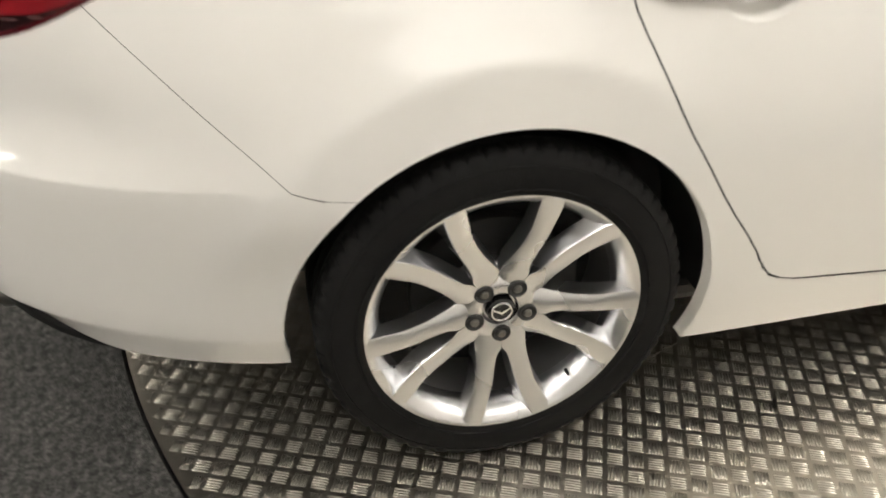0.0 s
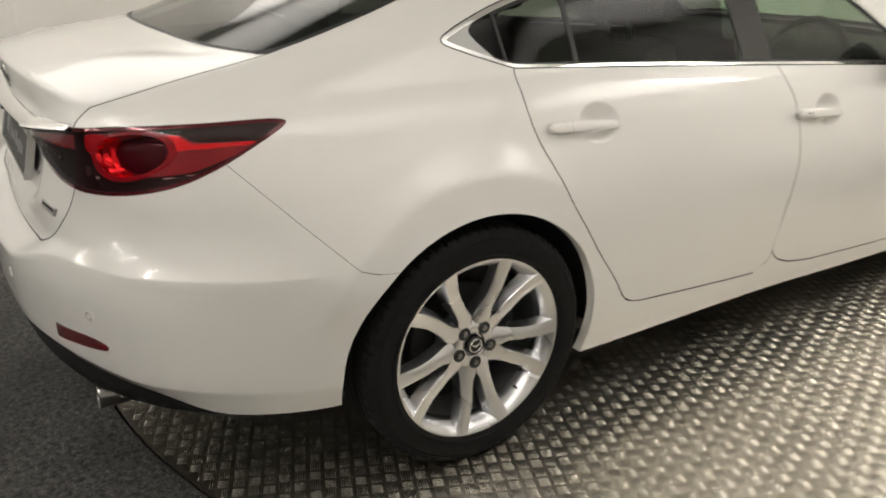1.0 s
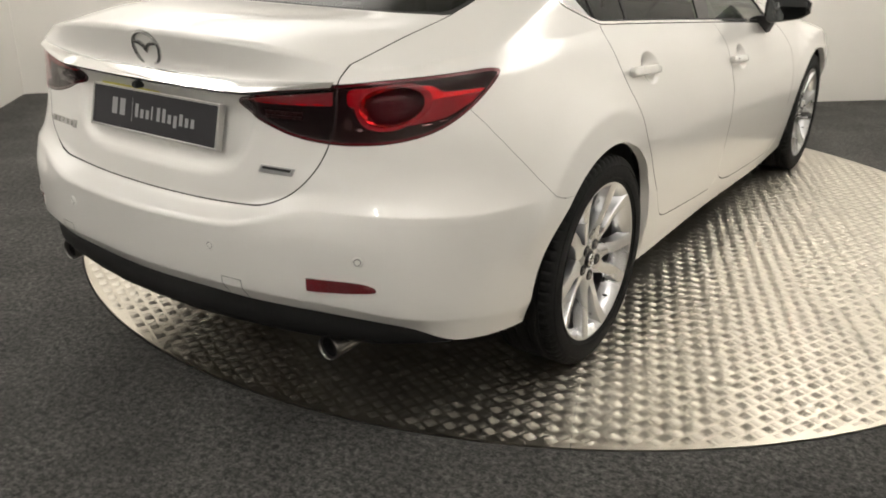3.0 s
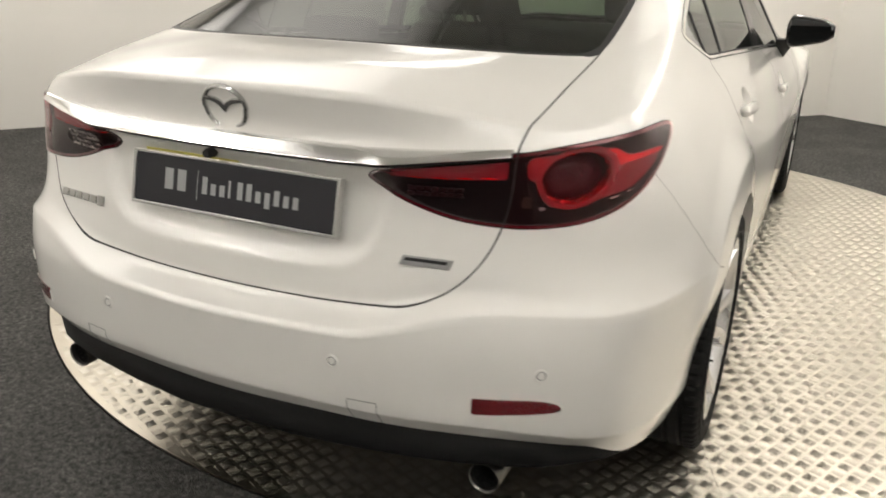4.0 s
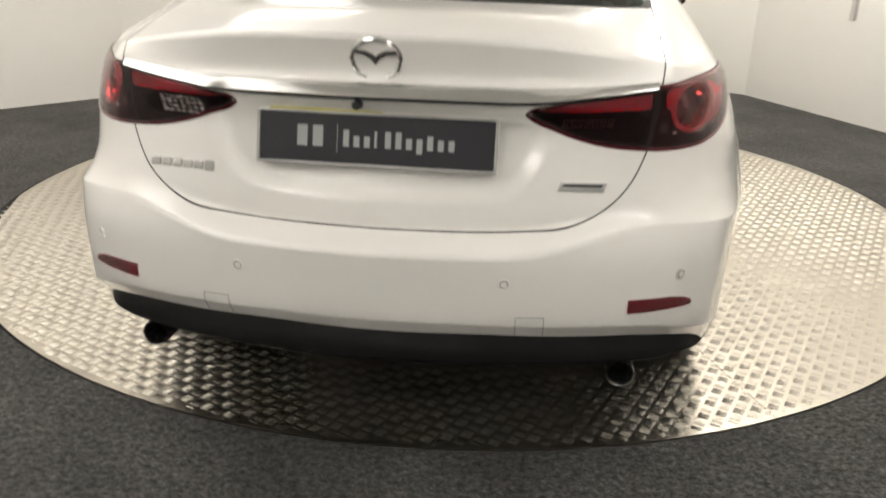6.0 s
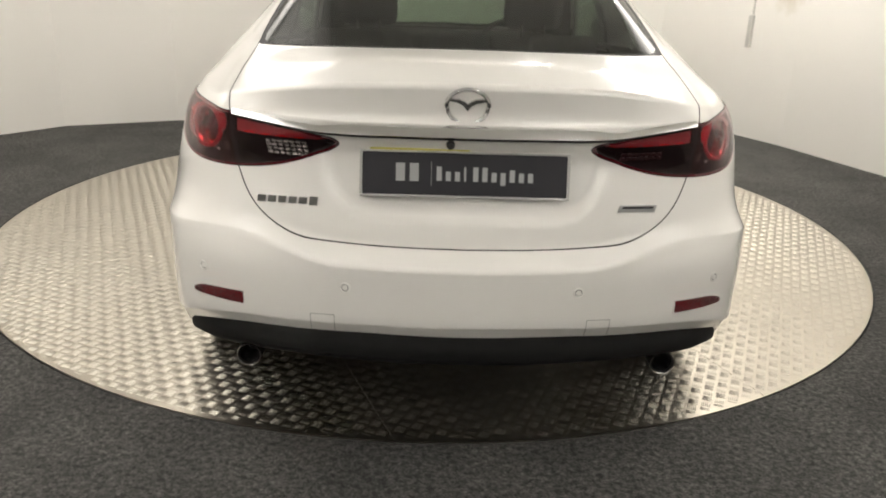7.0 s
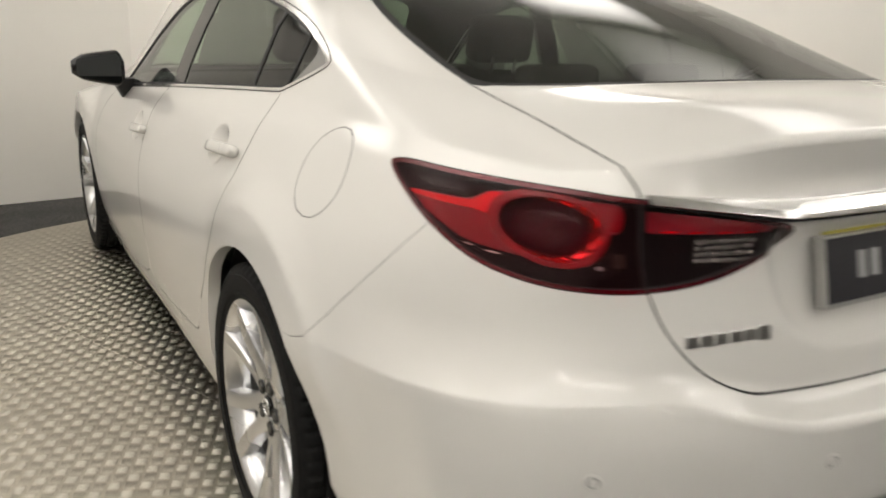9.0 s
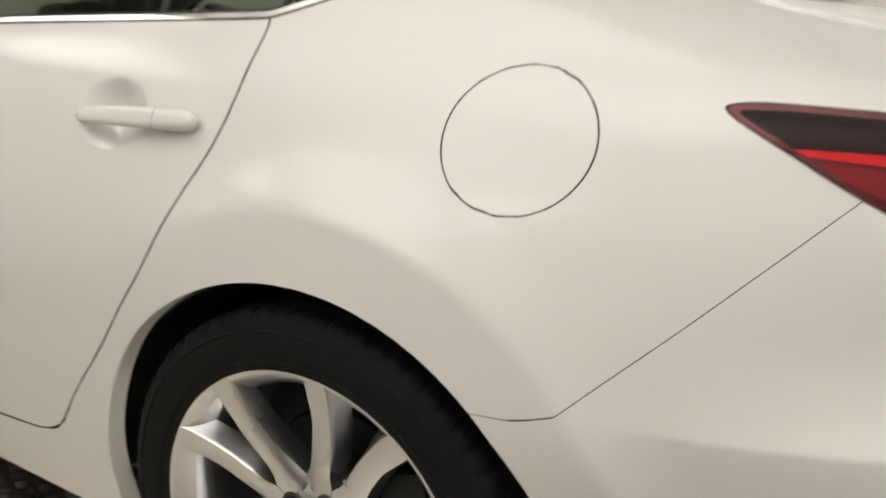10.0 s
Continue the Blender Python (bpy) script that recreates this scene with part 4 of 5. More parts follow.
    # prism cells of the reversing lamp, in rows; clear on one side, dim red on the other
    for row_ in range(4):
        for col in range(7):
            x0 = 0.386 + 0.0155 * col + 0.002 * row_
            z0 = 0.8705 + 0.0095 * row_ + 0.004 * (col - 3) / 7
            if side > 0 and not 0 < row_ < 3:
                continue
            p0, n0 = on_body(x0 + 0.006, z0 + 0.004, [0, 2], lambda m: m[:, 1] < -0.5)
            bm = bmesh.new()
            box(bm, (-0.0062, -0.0038, -0.004), (0.0062, 0.0038, 0.001 + 0.0015 * ((row_ + col) % 2)), 0.0016, 2)
            for v in bm.verts:
                if v.co.z > 0:
                    v.co.z += 0.0012 * math.sin(5 * col + 3 * row_) * v.co.x / 0.006
            place, way = mirrored(p0 - n0 * 0.009, n0, side)
            bm.transform(stand(place, way))
            shade(part("reversing_cell", bm, CLEAR_CELL if side < 0 else MAROON_CELL, inner), 30)
    for tag, host in (("lamp", lamp), ("boot_lamp", inner)):
        part_mesh("lens", skin_mesh("lens", (LENSES,), (tag,), LENS_CLEAR if tag == "lamp" else LENS_BOOT, 0, -0.003, (side,)), host)
LINES = [t for t in set(skin.tags) | set(left.tags) if t.startswith("gap")]
part_mesh("cabin_lining", skin_mesh("cabin_lining", BOTH, ("body", "boot", "rear_door", "front_door", "bumper", *LINES, "fuel_flap", "strip"), LINING, 0, 0.03, SIDES), car)


def lathe(profile, seg=48, axis="x"):
    """A turned shape from (radius, place along the axis) pairs."""
    bm = bmesh.new()
    rings = []
    for r, x in profile:
        rings.append([bm.verts.new((x, r * math.cos(k * math.tau / seg), r * math.sin(k * math.tau / seg))) for k in range(seg)] if r > 1e-5 else [bm.verts.new((x, 0, 0))])
    for a, b in zip(rings, rings[1:]):
        for k in range(seg):
            f = [a[k % len(a)], a[(k + 1) % len(a)], b[(k + 1) % len(b)], b[k % len(b)]]
            f = list(dict.fromkeys(f))
            if len(f) > 2:
                bm.faces.new(f)
    if axis == "z":
        bm.transform(pose(0, 0, 0, 0, -90, 0))
    return bm


def outline_solid(points, depth, m, bevel=0.0):
    """A flat outline in the pose m, raised by depth, its front edge rounded."""
    bm = prism(points, -0.004, depth)
    if bevel:
        es = [e for e in bm.edges if all(v.co.z > depth - 1e-5 for v in e.verts)]
        bmesh.ops.bevel(bm, geom=es, offset=bevel, segments=2, profile=0.6, affect="EDGES")
    bm.transform(m)
    return bm


# ---- ceiling lights ----
first = tube_light(1.2)
LIGHTS = [(x, y) for x in (-1.6, 1.6) for y in (-8.4, -6.8, -5.2, -3.6, -1.95, -0.3, 1.35, 3.0) if (x, y) != (-1.6, 3.0) and not (-2.5 if x < 0 else -0.5) < y < 2] + [(0.9, 4.3), (-2.5, -3.1)]
first.matrix_world = pose(*LIGHTS[0], CEILING)
for x, y in LIGHTS[1:]:
    copy_thing(first, pose(x, y, CEILING, 0, 0, 90 if -5 < y < -1 else 0))


def add_fill_panel(width, length, glow):
    """A wide, dim fill panel in a ceiling frame, out of view, added for soft light."""
    lamp = tagged(new("unseen_fill_panel"), "unseen wide fill panel added in a white ceiling frame", "light", "ceiling panel lights")
    bm = bmesh.new()
    box(bm, (-width / 2 - 0.03, -length / 2 - 0.03, -0.04), (width / 2 + 0.03, length / 2 + 0.03, 0), 0.008)
    part("frame", bm, CEIL, lamp)
    bm = bmesh.new()
    box(bm, (-width / 2, -length / 2, -0.05), (width / 2, length / 2, -0.042), 0.003)
    part("fill_face", bm, glow, lamp, "softly glowing face of the added fill panel")
    return lamp


# added fill light: brightens car sides, floor and the left niche walls
add_fill_panel(2.2, 4.8, WIDE_FILL).matrix_world = pose(-1.95, -0.25, CEILING)
add_fill_panel(1.5, 3.6, WIDE_FILL).matrix_world = pose(2.52, -0.1, CEILING)
add_fill_panel(1.2, 1.8, SOFT_FILL).matrix_world = pose(2.1, 2.72, CEILING)
add_fill_panel(1.2, 1.6, MILD_FILL).matrix_world = pose(-1.6, 3.0, CEILING)
add_fill_panel(1.5, 2.2, MILD_FILL).matrix_world = pose(-3.75, 1.3, CEILING)

# ---- wheels ----
def dish(r):
    """How far the spokes' faces stand out at a radius."""
    return float(np.interp(r, (0.054, 0.066, 0.085, 0.11, 0.16, 0.20, 0.232, 0.2525), (0.0595, 0.0615, 0.0640, 0.0675, 0.0760, 0.0830, 0.0895, 0.0945)))


def spoke(sign):
    """One of a pair of spokes, pointing down: slot towards its partner, wide flank towards the next pair."""
    radii = (0.054, 0.070, 0.085, 0.092, 0.10, 0.12, 0.14, 0.16, 0.18, 0.20, 0.22, 0.24, 0.2525)
    inner_edge = (0.0, 0.0, 0.0, 0.0035, 0.0085, 0.0135, 0.0165, 0.0200, 0.0250, 0.0310, 0.0375, 0.0450, 0.0510)
    outer_edge = (0.0325, 0.0420, 0.0500, 0.0497, 0.0496, 0.0505, 0.0530, 0.0568, 0.0615, 0.0690, 0.0775, 0.0860, 0.0920)
    fine = np.linspace(0.054, 0.2525, 40)
    near_all = pchip(radii, np.array(inner_edge)[:, None], fine)[:, 0]
    far_all = pchip(radii, np.array(outer_edge)[:, None], fine)[:, 0]
    bm = bmesh.new()
    rows = []
    for r, near, far in zip(fine, near_all, far_all):
        front = dish(r)
        back = front - 0.046 + 0.12 * max(0, r - 0.1)
        w = far - near
        k = min(1.0, max(0.0, (r - 0.09) / 0.05))
        drop = float(np.interp(r, (0.054, 0.066, 0.080, 0.10, 0.14, 0.2525), (0.002, 0.006, 0.0105, 0.0095, 0.0045, 0.0030)))
        flare = float(np.interp(r, (0.09, 0.13, 0.20, 0.2525), (0.0, 0.003, 0.005, 0.003)))
        shape = ((near * 0.66, back), (near * 0.98, front - 0.009), (near + 0.0006, front - 0.0035 * k), (near + 0.0028, front - 0.0004 * k), (near + 0.42 * w, front + 0.0004 * k), (far - 0.0060, front - 0.75 * drop), (far - 0.0010, front - drop - 0.0015), (far + 0.1 * flare, front - drop - 0.008), (far + flare, back))
        rows.append([bm.verts.new((x, sign * y, -math.sqrt(r * r - y * y))) for y, x in shape])
    n = len(rows[0])
    for a, b in zip(rows, rows[1:]):
        for k in range(n):
            bm.faces.new((a[k], a[(k + 1) % n], b[(k + 1) % n], b[k]))
    bm.faces.new(rows[0]), bm.faces.new(rows[-1][::-1])
    bmesh.ops.recalc_face_normals(bm, faces=bm.faces)
    return bm


def build_wheel():
    w = new("wheel")
    w.parent = car
    tread = [-0.0965 + 0.1795 * k / 24 for k in range(25)]
    prof = [(0.246, -0.098), (0.252, -0.108), (0.262, -0.113), (0.285, -0.1165), (0.305, -0.115), (0.322, -0.109), (0.331, -0.102)]
    prof += [(0.3365 - (0.007 if k in (4, 9, 15, 20) else 0.0) - (0.0012 if k in (0, 24) else 0.0), x) for k, x in enumerate(tread)]
    prof += [(0.3325, 0.0872), (0.3265, 0.0918), (0.318, 0.0958), (0.305, 0.0995), (0.285, 0.1010), (0.262, 0.0975), (0.252, 0.0925), (0.246, 0.0830)]
    bm = bmesh.new()
    seg = 272
    rings = []
    for i, (r, x) in enumerate(prof):
        deep = 0.0055 if 5 <= i <= 9 or 29 <= i <= 33 else 0.0
        rings.append([bm.verts.new((x, (r - (deep if k % 4 == 0 else 0)) * math.cos(k * math.tau / seg), (r - (deep if k % 4 == 0 else 0)) * math.sin(k * math.tau / seg))) for k in range(seg)])
    for a, b in zip(rings, rings[1:]):
        for k in range(seg):
            bm.faces.new((a[k], a[(k + 1) % seg], b[(k + 1) % seg], b[k]))
    shade(part("tyre", bm, TYRE, w, "black low-profile tyre with grooved tread"), 28)
    for rr, low, high in ((0.268, 0.0975, 0.1008), (0.310, 0.0965, 0.1000)):
        bm = lathe([(rr - 0.002, low), (rr, high), (rr + 0.002, low)], 96)
        shade(part("sidewall_rib", bm, TYRE, w))
    rim = shade(part("rim", lathe([(0.219, 0.036), (0.2215, 0.048), (0.2255, 0.0615), (0.2325, 0.0745), (0.2395, 0.0835), (0.2455, 0.0890), (0.2505, 0.0930), (0.2540, 0.0935), (0.2560, 0.0905), (0.2560, 0.083)], 96), ALLOY, w, "bright silver twin-spoke alloy rim"))
    shade(part("barrel", lathe([(0.232, -0.10), (0.226, -0.02), (0.222, 0.015), (0.219, 0.037)], 72), BARREL, rim))
    for k in range(5):
        for sign in (1, -1):
            bm = spoke(sign)
            bm.transform(pose(0, 0, 0, 72 * k, 0, 0))
            shade(part("spoke", bm, ALLOY, rim), 32)
    shade(part("hub", lathe([(0.0, 0.050), (0.030, 0.050), (0.034, 0.058), (0.040, 0.061), (0.056, 0.0610), (0.064, 0.0570), (0.076, 0.0500), (0.088, 0.036), (0.090, 0.005), (0.05, 0.0)], 60), ALLOY, rim), 30)
    for k in range(5):
        # dark dish on the hub face: the shade of a deep nut pocket as colour
        bm = lathe([(0.0, 0.0600), (0.0130, 0.0618), (0.0158, 0.0640), (0.0172, 0.0636), (0.0185, 0.0600)], 28)
        bm.transform(pose(0, 0, 0, 72 * k, 0, 0) @ pose(0.0008, 0, -0.0525))
        shade(part("nut_shade_dish", bm, NUT_SHADE, rim), 30)
        bm = lathe([(0.0, 0.067), (0.0055, 0.067), (0.0080, 0.0655), (0.0085, 0.060)], 12)
        bm.transform(pose(0, 0, 0, 72 * k, 0, 0) @ pose(0, 0, -0.0525))
        shade(part("wheel_nut", bm, STEEL, rim, "steel wheel nut"), 20)
    cap = shade(part("centre_cap", lathe([(0.0, 0.0665), (0.022, 0.0660), (0.0265, 0.063), (0.0275, 0.052)], 40), GLOSS_BLACK, rim, "black centre cap with silver ring"), 30)
    shade(part("cap_ring", lathe([(0.0165, 0.0665), (0.0175, 0.0685), (0.0195, 0.0680), (0.0205, 0.0662)], 40), CHROME, cap))
    for sign in (1, -1):
        bm = prism([(0.0, -0.005), (0.0155 * sign, 0.006), (0.0155 * sign, 0.0085), (0.0, 0.0005)], 0.0665, 0.0682)
        bm.transform(Matrix(((0, 0, 1, 0), (1, 0, 0, 0), (0, 1, 0, 0), (0, 0, 0, 1))))
        part("cap_wing", bm, CHROME, cap)
    shade(part("brake_disc", lathe([(0.06, -0.012), (0.152, -0.012), (0.155, -0.018), (0.155, -0.032), (0.06, -0.034)], 60), DARK_METAL, w))
    bm = bmesh.new()
    box(bm, (-0.05, 0.085, -0.075), (0.012, 0.165, 0.075), 0.012)
    shade(part("brake_caliper", bm, DARK_METAL, w))
    shade(part("backing_plate", lathe([(0.0, -0.07), (0.225, -0.075), (0.226, -0.085)], 48), BLACK, w))
    valve = lathe([(0.0, 0.10), (0.003, 0.10), (0.004, 0.085)], 8)
    valve.transform(pose(0, 0, 0, 36, 0, 0) @ pose(-0.026, 0, -0.222))
    part("valve", valve, BLACK, w)
    return w


WHEELS = [(0.79, 0.0, 0, 3), (-0.79, 0.0, 180, 16), (0.79, WHEELBASE, 0, 20), (-0.79, WHEELBASE, 180, 47)]
rear_wheel = build_wheel()
rear_wheel.matrix_local = pose(0.79, 0, HUB_Z) @ pose(0, 0, 0, WHEELS[0][3])
for x, y, turn, roll_ in WHEELS[1:]:
    copy_thing(rear_wheel, pose(x, y, HUB_Z) @ pose(0, 0, 0, 0, 0, turn) @ pose(0, 0, 0, roll_))

# ---- underside and arch liners ----
for x in (1, -1):
    for wy in (0, WHEELBASE):
        bm = bmesh.new()
        rows = [[bm.verts.new((x * (0.52 + 0.315 * (j / 6)), wy + 0.410 * math.cos(a), HUB_Z + 0.410 * math.sin(a))) for j in range(7)] for a in [radians(-6 + 192 * k / 40) for k in range(41)]]
        for a, b in zip(rows, rows[1:]):
            for j in range(6):
                bm.faces.new((a[j], a[j + 1], b[j + 1], b[j]))
        side_cap = [r[0] for r in rows]
        bm.faces.new(side_cap)
        shade(part("arch_liner", bm, BLACK, car))
for name, a, b in (("floor_pan", (-0.66, -0.80, 0.34), (0.66, -0.40, 0.42)), ("floor_pan", (-0.52, -0.40, 0.24), (0.52, 0.40, 0.34)), ("floor_pan", (-0.74, 0.40, 0.20), (0.74, 2.42, 0.26)), ("floor_pan", (-0.52, 2.42, 0.17), (0.52, 3.6, 0.24))):
    bm = bmesh.new()
    box(bm, a, b, 0.02)
    part(name, bm, BLACK, car)

# black valance below the bumper
bm = bmesh.new()
VAL = [(0.0, -0.985, 0.442, 0.344), (0.15, -0.982, 0.443, 0.344), (0.3, -0.966, 0.445, 0.347), (0.42, -0.945, 0.446, 0.349), (0.52, -0.917, 0.444, 0.348), (0.60, -0.882, 0.434, 0.344), (0.66, -0.840, 0.419, 0.335), (0.70, -0.802, 0.405, 0.330), (0.735, -0.755, 0.380, 0.322), (0.758, -0.705, 0.352, 0.312), (0.772, -0.655, 0.325, 0.302)]
full = [(-x, *q) for x, *q in VAL[:0:-1]] + VAL
rows = []
for x, y, top, low in full:
    rows.append([bm.verts.new((x * q, y + d, z)) for q, d, z in ((1, 0.006, top + 0.006), (1, 0.002, top - 0.006), (1.004, -0.010, top * 0.72 + low * 0.28), (1.004, -0.006, top * 0.25 + low * 0.75), (0.995, 0.016, low), (0.97, 0.25, low - 0.02))])
for a, b in zip(rows, rows[1:]):
    for k in range(5):
        bm.faces.new((a[k], a[k + 1], b[k + 1], b[k]))
shade(part("rear_valance", bm, VALANCE, car, "black plastic lower valance"), 50)
for x in (1, -1):
    bm = bmesh.new()
    box(bm, (min(0.20 * x, 0.46 * x), -0.82, 0.300), (max(0.20 * x, 0.46 * x), -0.56, 0.385), 0.04, 4)
    shade(part("silencer", bm, DARK_METAL, car, "dull dark steel silencer box"))
for x in (1, -1):
    tip = lathe([(0.036, 0.10), (0.0365, 0.005), (0.0375, 0.0), (0.0405, -0.002), (0.0425, 0.004), (0.0425, 0.075), (0.036, 0.10), (0.027, 0.22)], 48)
    tip.transform(pose(0.560 * x, -0.893, 0.322, 4, 0, 90) @ Matrix.Diagonal((1, 0.78, 0.78, 1)))
    pipe = shade(part("exhaust_tip", tip, STEEL, car, "round polished steel exhaust tip"), 50)
    core = lathe([(0.0, 0.09), (0.0364, 0.09), (0.0364, 0.012)], 32)
    core.transform(pose(0.560 * x, -0.893, 0.322, 4, 0, 90) @ Matrix.Diagonal((1, 0.78, 0.78, 1)))
    part("pipe_inside", core, BLACK, pipe)

# ---- boot and bumper details ----
p, n = tail_at(0.0, 1.009)
EMB = stand(p, (0, n.y, n.z))


def emblem():
    bm = bmesh.new()
    seg = 64
    rings = []
    for w, z in ((-0.0045, 0.0), (-0.0038, 0.004), (0.0, 0.0065), (0.0038, 0.004), (0.0045, 0.0)):
        row = []
        for k in range(seg):
            a = k * math.tau / seg
            q = 1.0 - 0.045 * math.cos(2 * a) ** 2 * (math.sin(a) < 0)
            row.append(bm.verts.new(((0.0510 + w * 1.15) * math.cos(a) * q, (0.0430 + w * 1.15) * math.sin(a) * q, z)))
        rings.append(row)
    for a, b in zip(rings, rings[1:]):
        for k in range(seg):
            bm.faces.new((a[k], a[(k + 1) % seg], b[(k + 1) % seg], b[k]))
    bm.transform(EMB)
    e = shade(part("emblem", bm, EMBLEM, car, "chrome oval ring emblem"))
    for s in (1, -1):
        pts = [(0.0, -0.012), (0.010 * s, 0.004), (0.022 * s, 0.011), (0.047 * s, 0.013), (0.046 * s, 0.020), (0.020 * s, 0.019), (0.006 * s, 0.012), (0.0, 0.006)]
        part("emblem_wing", outline_solid(pts if s > 0 else pts[::-1], 0.005, EMB, 0.002), EMBLEM, e)


emblem()

# number plate: centre a little rearwards at its foot
PL = stand(Vector((0.0, -0.918, 0.841)), (0.0, -0.972, 0.235))


def slab(name, x0, y0, x1, y1, z0, z1, m, mat, parent, bevel=0.0, label=""):
    bm = bmesh.new()
    box(bm, (x0, y0, z0), (x1, y1, z1), bevel)
    bm.transform(m)
    return part(name, bm, mat, parent, label)


plate = slab("number_plate", -0.252, -0.0515, 0.252, 0.0515, -0.012, 0.004, PL, PLATE_BLACK, car, 0.002, "black show plate in a silver surround")
for x0, y0, x1, y1 in ((-0.2585, 0.0515, 0.2585, 0.0565), (-0.2585, -0.0575, 0.2585, -0.0515), (-0.2585, -0.0515, -0.252, 0.0515), (0.252, -0.0515, 0.2585, 0.0515)):
    slab("surround", x0, y0, x1, y1, -0.012, 0.007, PL, PLATE_FRAME, plate, 0.0015)
slab("film_edge", -0.235, 0.0572, 0.01, 0.0625, -0.012, -0.004, PL, YELLOW, plate)
slab("divider", -0.0835, -0.030, -0.0825, 0.030, 0.004, 0.0046, PL, PLATE_GREY, plate)
# the dealer's name as plain bars
TALL = (1, 0, 0, 1, 1, 1, 0, 0, 0.6, 0, 0)
for x0, w, y0, y1 in [(-0.170, 0.022, -0.018, 0.026), (-0.136, 0.022, -0.018, 0.026)] + [(-0.070 + 0.0225 * k, 0.005 if k == 3 else 0.0125, -0.016 - 0.008 * (k == 7), 0.007 + 0.012 * up_) for k, up_ in enumerate(TALL)]:
    slab("lettering_bar", x0, y0, x0 + w, y1, 0.004, 0.0046, PL, PLATE_GREY, plate)

# chrome bar across the boot lid, with a dark joint under it
for name, mat in (("boot_trim_strip", CHROME), ("strip_joint", GAP)):
    bm = bmesh.new()
    rows = []
    for k in range(97):
        x = -0.577 + 1.154 * k / 96
        ax = abs(x)
        soft_ = [np.interp(abs(ax + d), (0, .22, .30, .36, .46, .55, .58), (.9315, .9315, .931, .936, .949, .961, .967)) for d in (-.04, -.02, 0, .02, .04)]
        low = float(np.mean(soft_))
        high = max(low + 0.005, float(np.interp(ax, (0, .3, .44, .58), (.964, .962, .969, .979))))
        fat = min(1.0, 0.30 + (0.60 - ax) / 0.22)
        row = []
        shape = ((1.0, -0.003), (0.97, 0.003), (0.8, 0.0085), (0.5, 0.0155), (0.2, 0.0215), (0.06, 0.0225), (0.0, 0.018), (-0.03, -0.006)) if name == "boot_trim_strip" else ((0.1, 0.004), (-0.13, 0.012), (-0.16, 0.004), (-0.16, -0.006))
        top_p = tail_at(x, high)[0]
        low_p = tail_at(x, low)[0]
        for c, d in shape:
            q = low_p.lerp(top_p, c)
            row.append(bm.verts.new((x, q.y - d * (0.25 + 0.75 * fat), q.z + 0.15 * d * fat)))
        rows.append(row)
    for a, b in zip(rows, rows[1:]):
        for k in range(len(a) - 1):
            bm.faces.new((a[k], b[k], b[k + 1], a[k + 1]))
    bmesh.ops.recalc_face_normals(bm, faces=bm.faces)
    shade(part(name, bm, mat, car, "polished chrome strip" if mat is CHROME else ""), 60)

# reversing camera under the strip
bm = lathe([(0.0, -0.018), (0.008, -0.018), (0.010, -0.012), (0.011, 0.006)], 20)
bm.transform(pose(-0.038, -0.921, 0.916, 25, 0, 90))
shade(part("reversing_camera", bm, BLACK, car, "small black camera"))

# badges: plain shapes
m = stand(*tail_at(0.437, 0.7635))
badge = part("badge", outline_solid([(-0.052, -0.0095), (0.045, -0.0095), (0.052, 0.0095), (-0.045, 0.0095)], 0.004, m, 0.0015), BADGE, car, "slanted silver badge")
part("badge_bar", outline_solid([(-0.042, -0.0005), (0.040, -0.0005), (0.043, 0.0055), (-0.039, 0.0055)], 0.0046, m), BLACK, badge)
m = stand(*tail_at(-0.439, 0.7645))
letters = None
for k in range(6):
    x0 = -0.078 + k * 0.0265
    tall = 0.0112 if k == 5 else 0.0085
    bm = outline_solid([(x0, -tall), (x0 + 0.0215, -tall), (x0 + 0.0228, tall), (x0 + 0.0013, tall)], 0.0026, m, 0.0012)
    letters = part("badge_letter" if letters else "name_badge", bm, EMBLEM, letters or car, "" if letters else "chrome lettering shown as bars")

# parking sensors, reflectors, towing-eye covers
for x, z in ((0.289, 0.571), (-0.289, 0.571), (0.664, 0.578), (-0.664, 0.578)):
    p, n = tail_at(x, z)
    bm = lathe([(0.0, 0.0022), (0.0068, 0.0022), (0.0072, 0.0006), (0.0092, 0.0006), (0.0098, 0.0026), (0.0125, 0.0022), (0.0138, -0.001)], 28, "z")
    bm.transform(stand(p, n))
    eye = shade(part("parking_sensor", bm, PAINT, car, "white round parking sensor"), 30)
    bm = lathe([(0.0070, 0.0005), (0.0071, 0.0012), (0.0093, 0.0012), (0.0094, 0.0005)], 28, "z")
    bm.transform(stand(p, n))
    part("sensor_joint", bm, SENSOR_JOINT, eye)
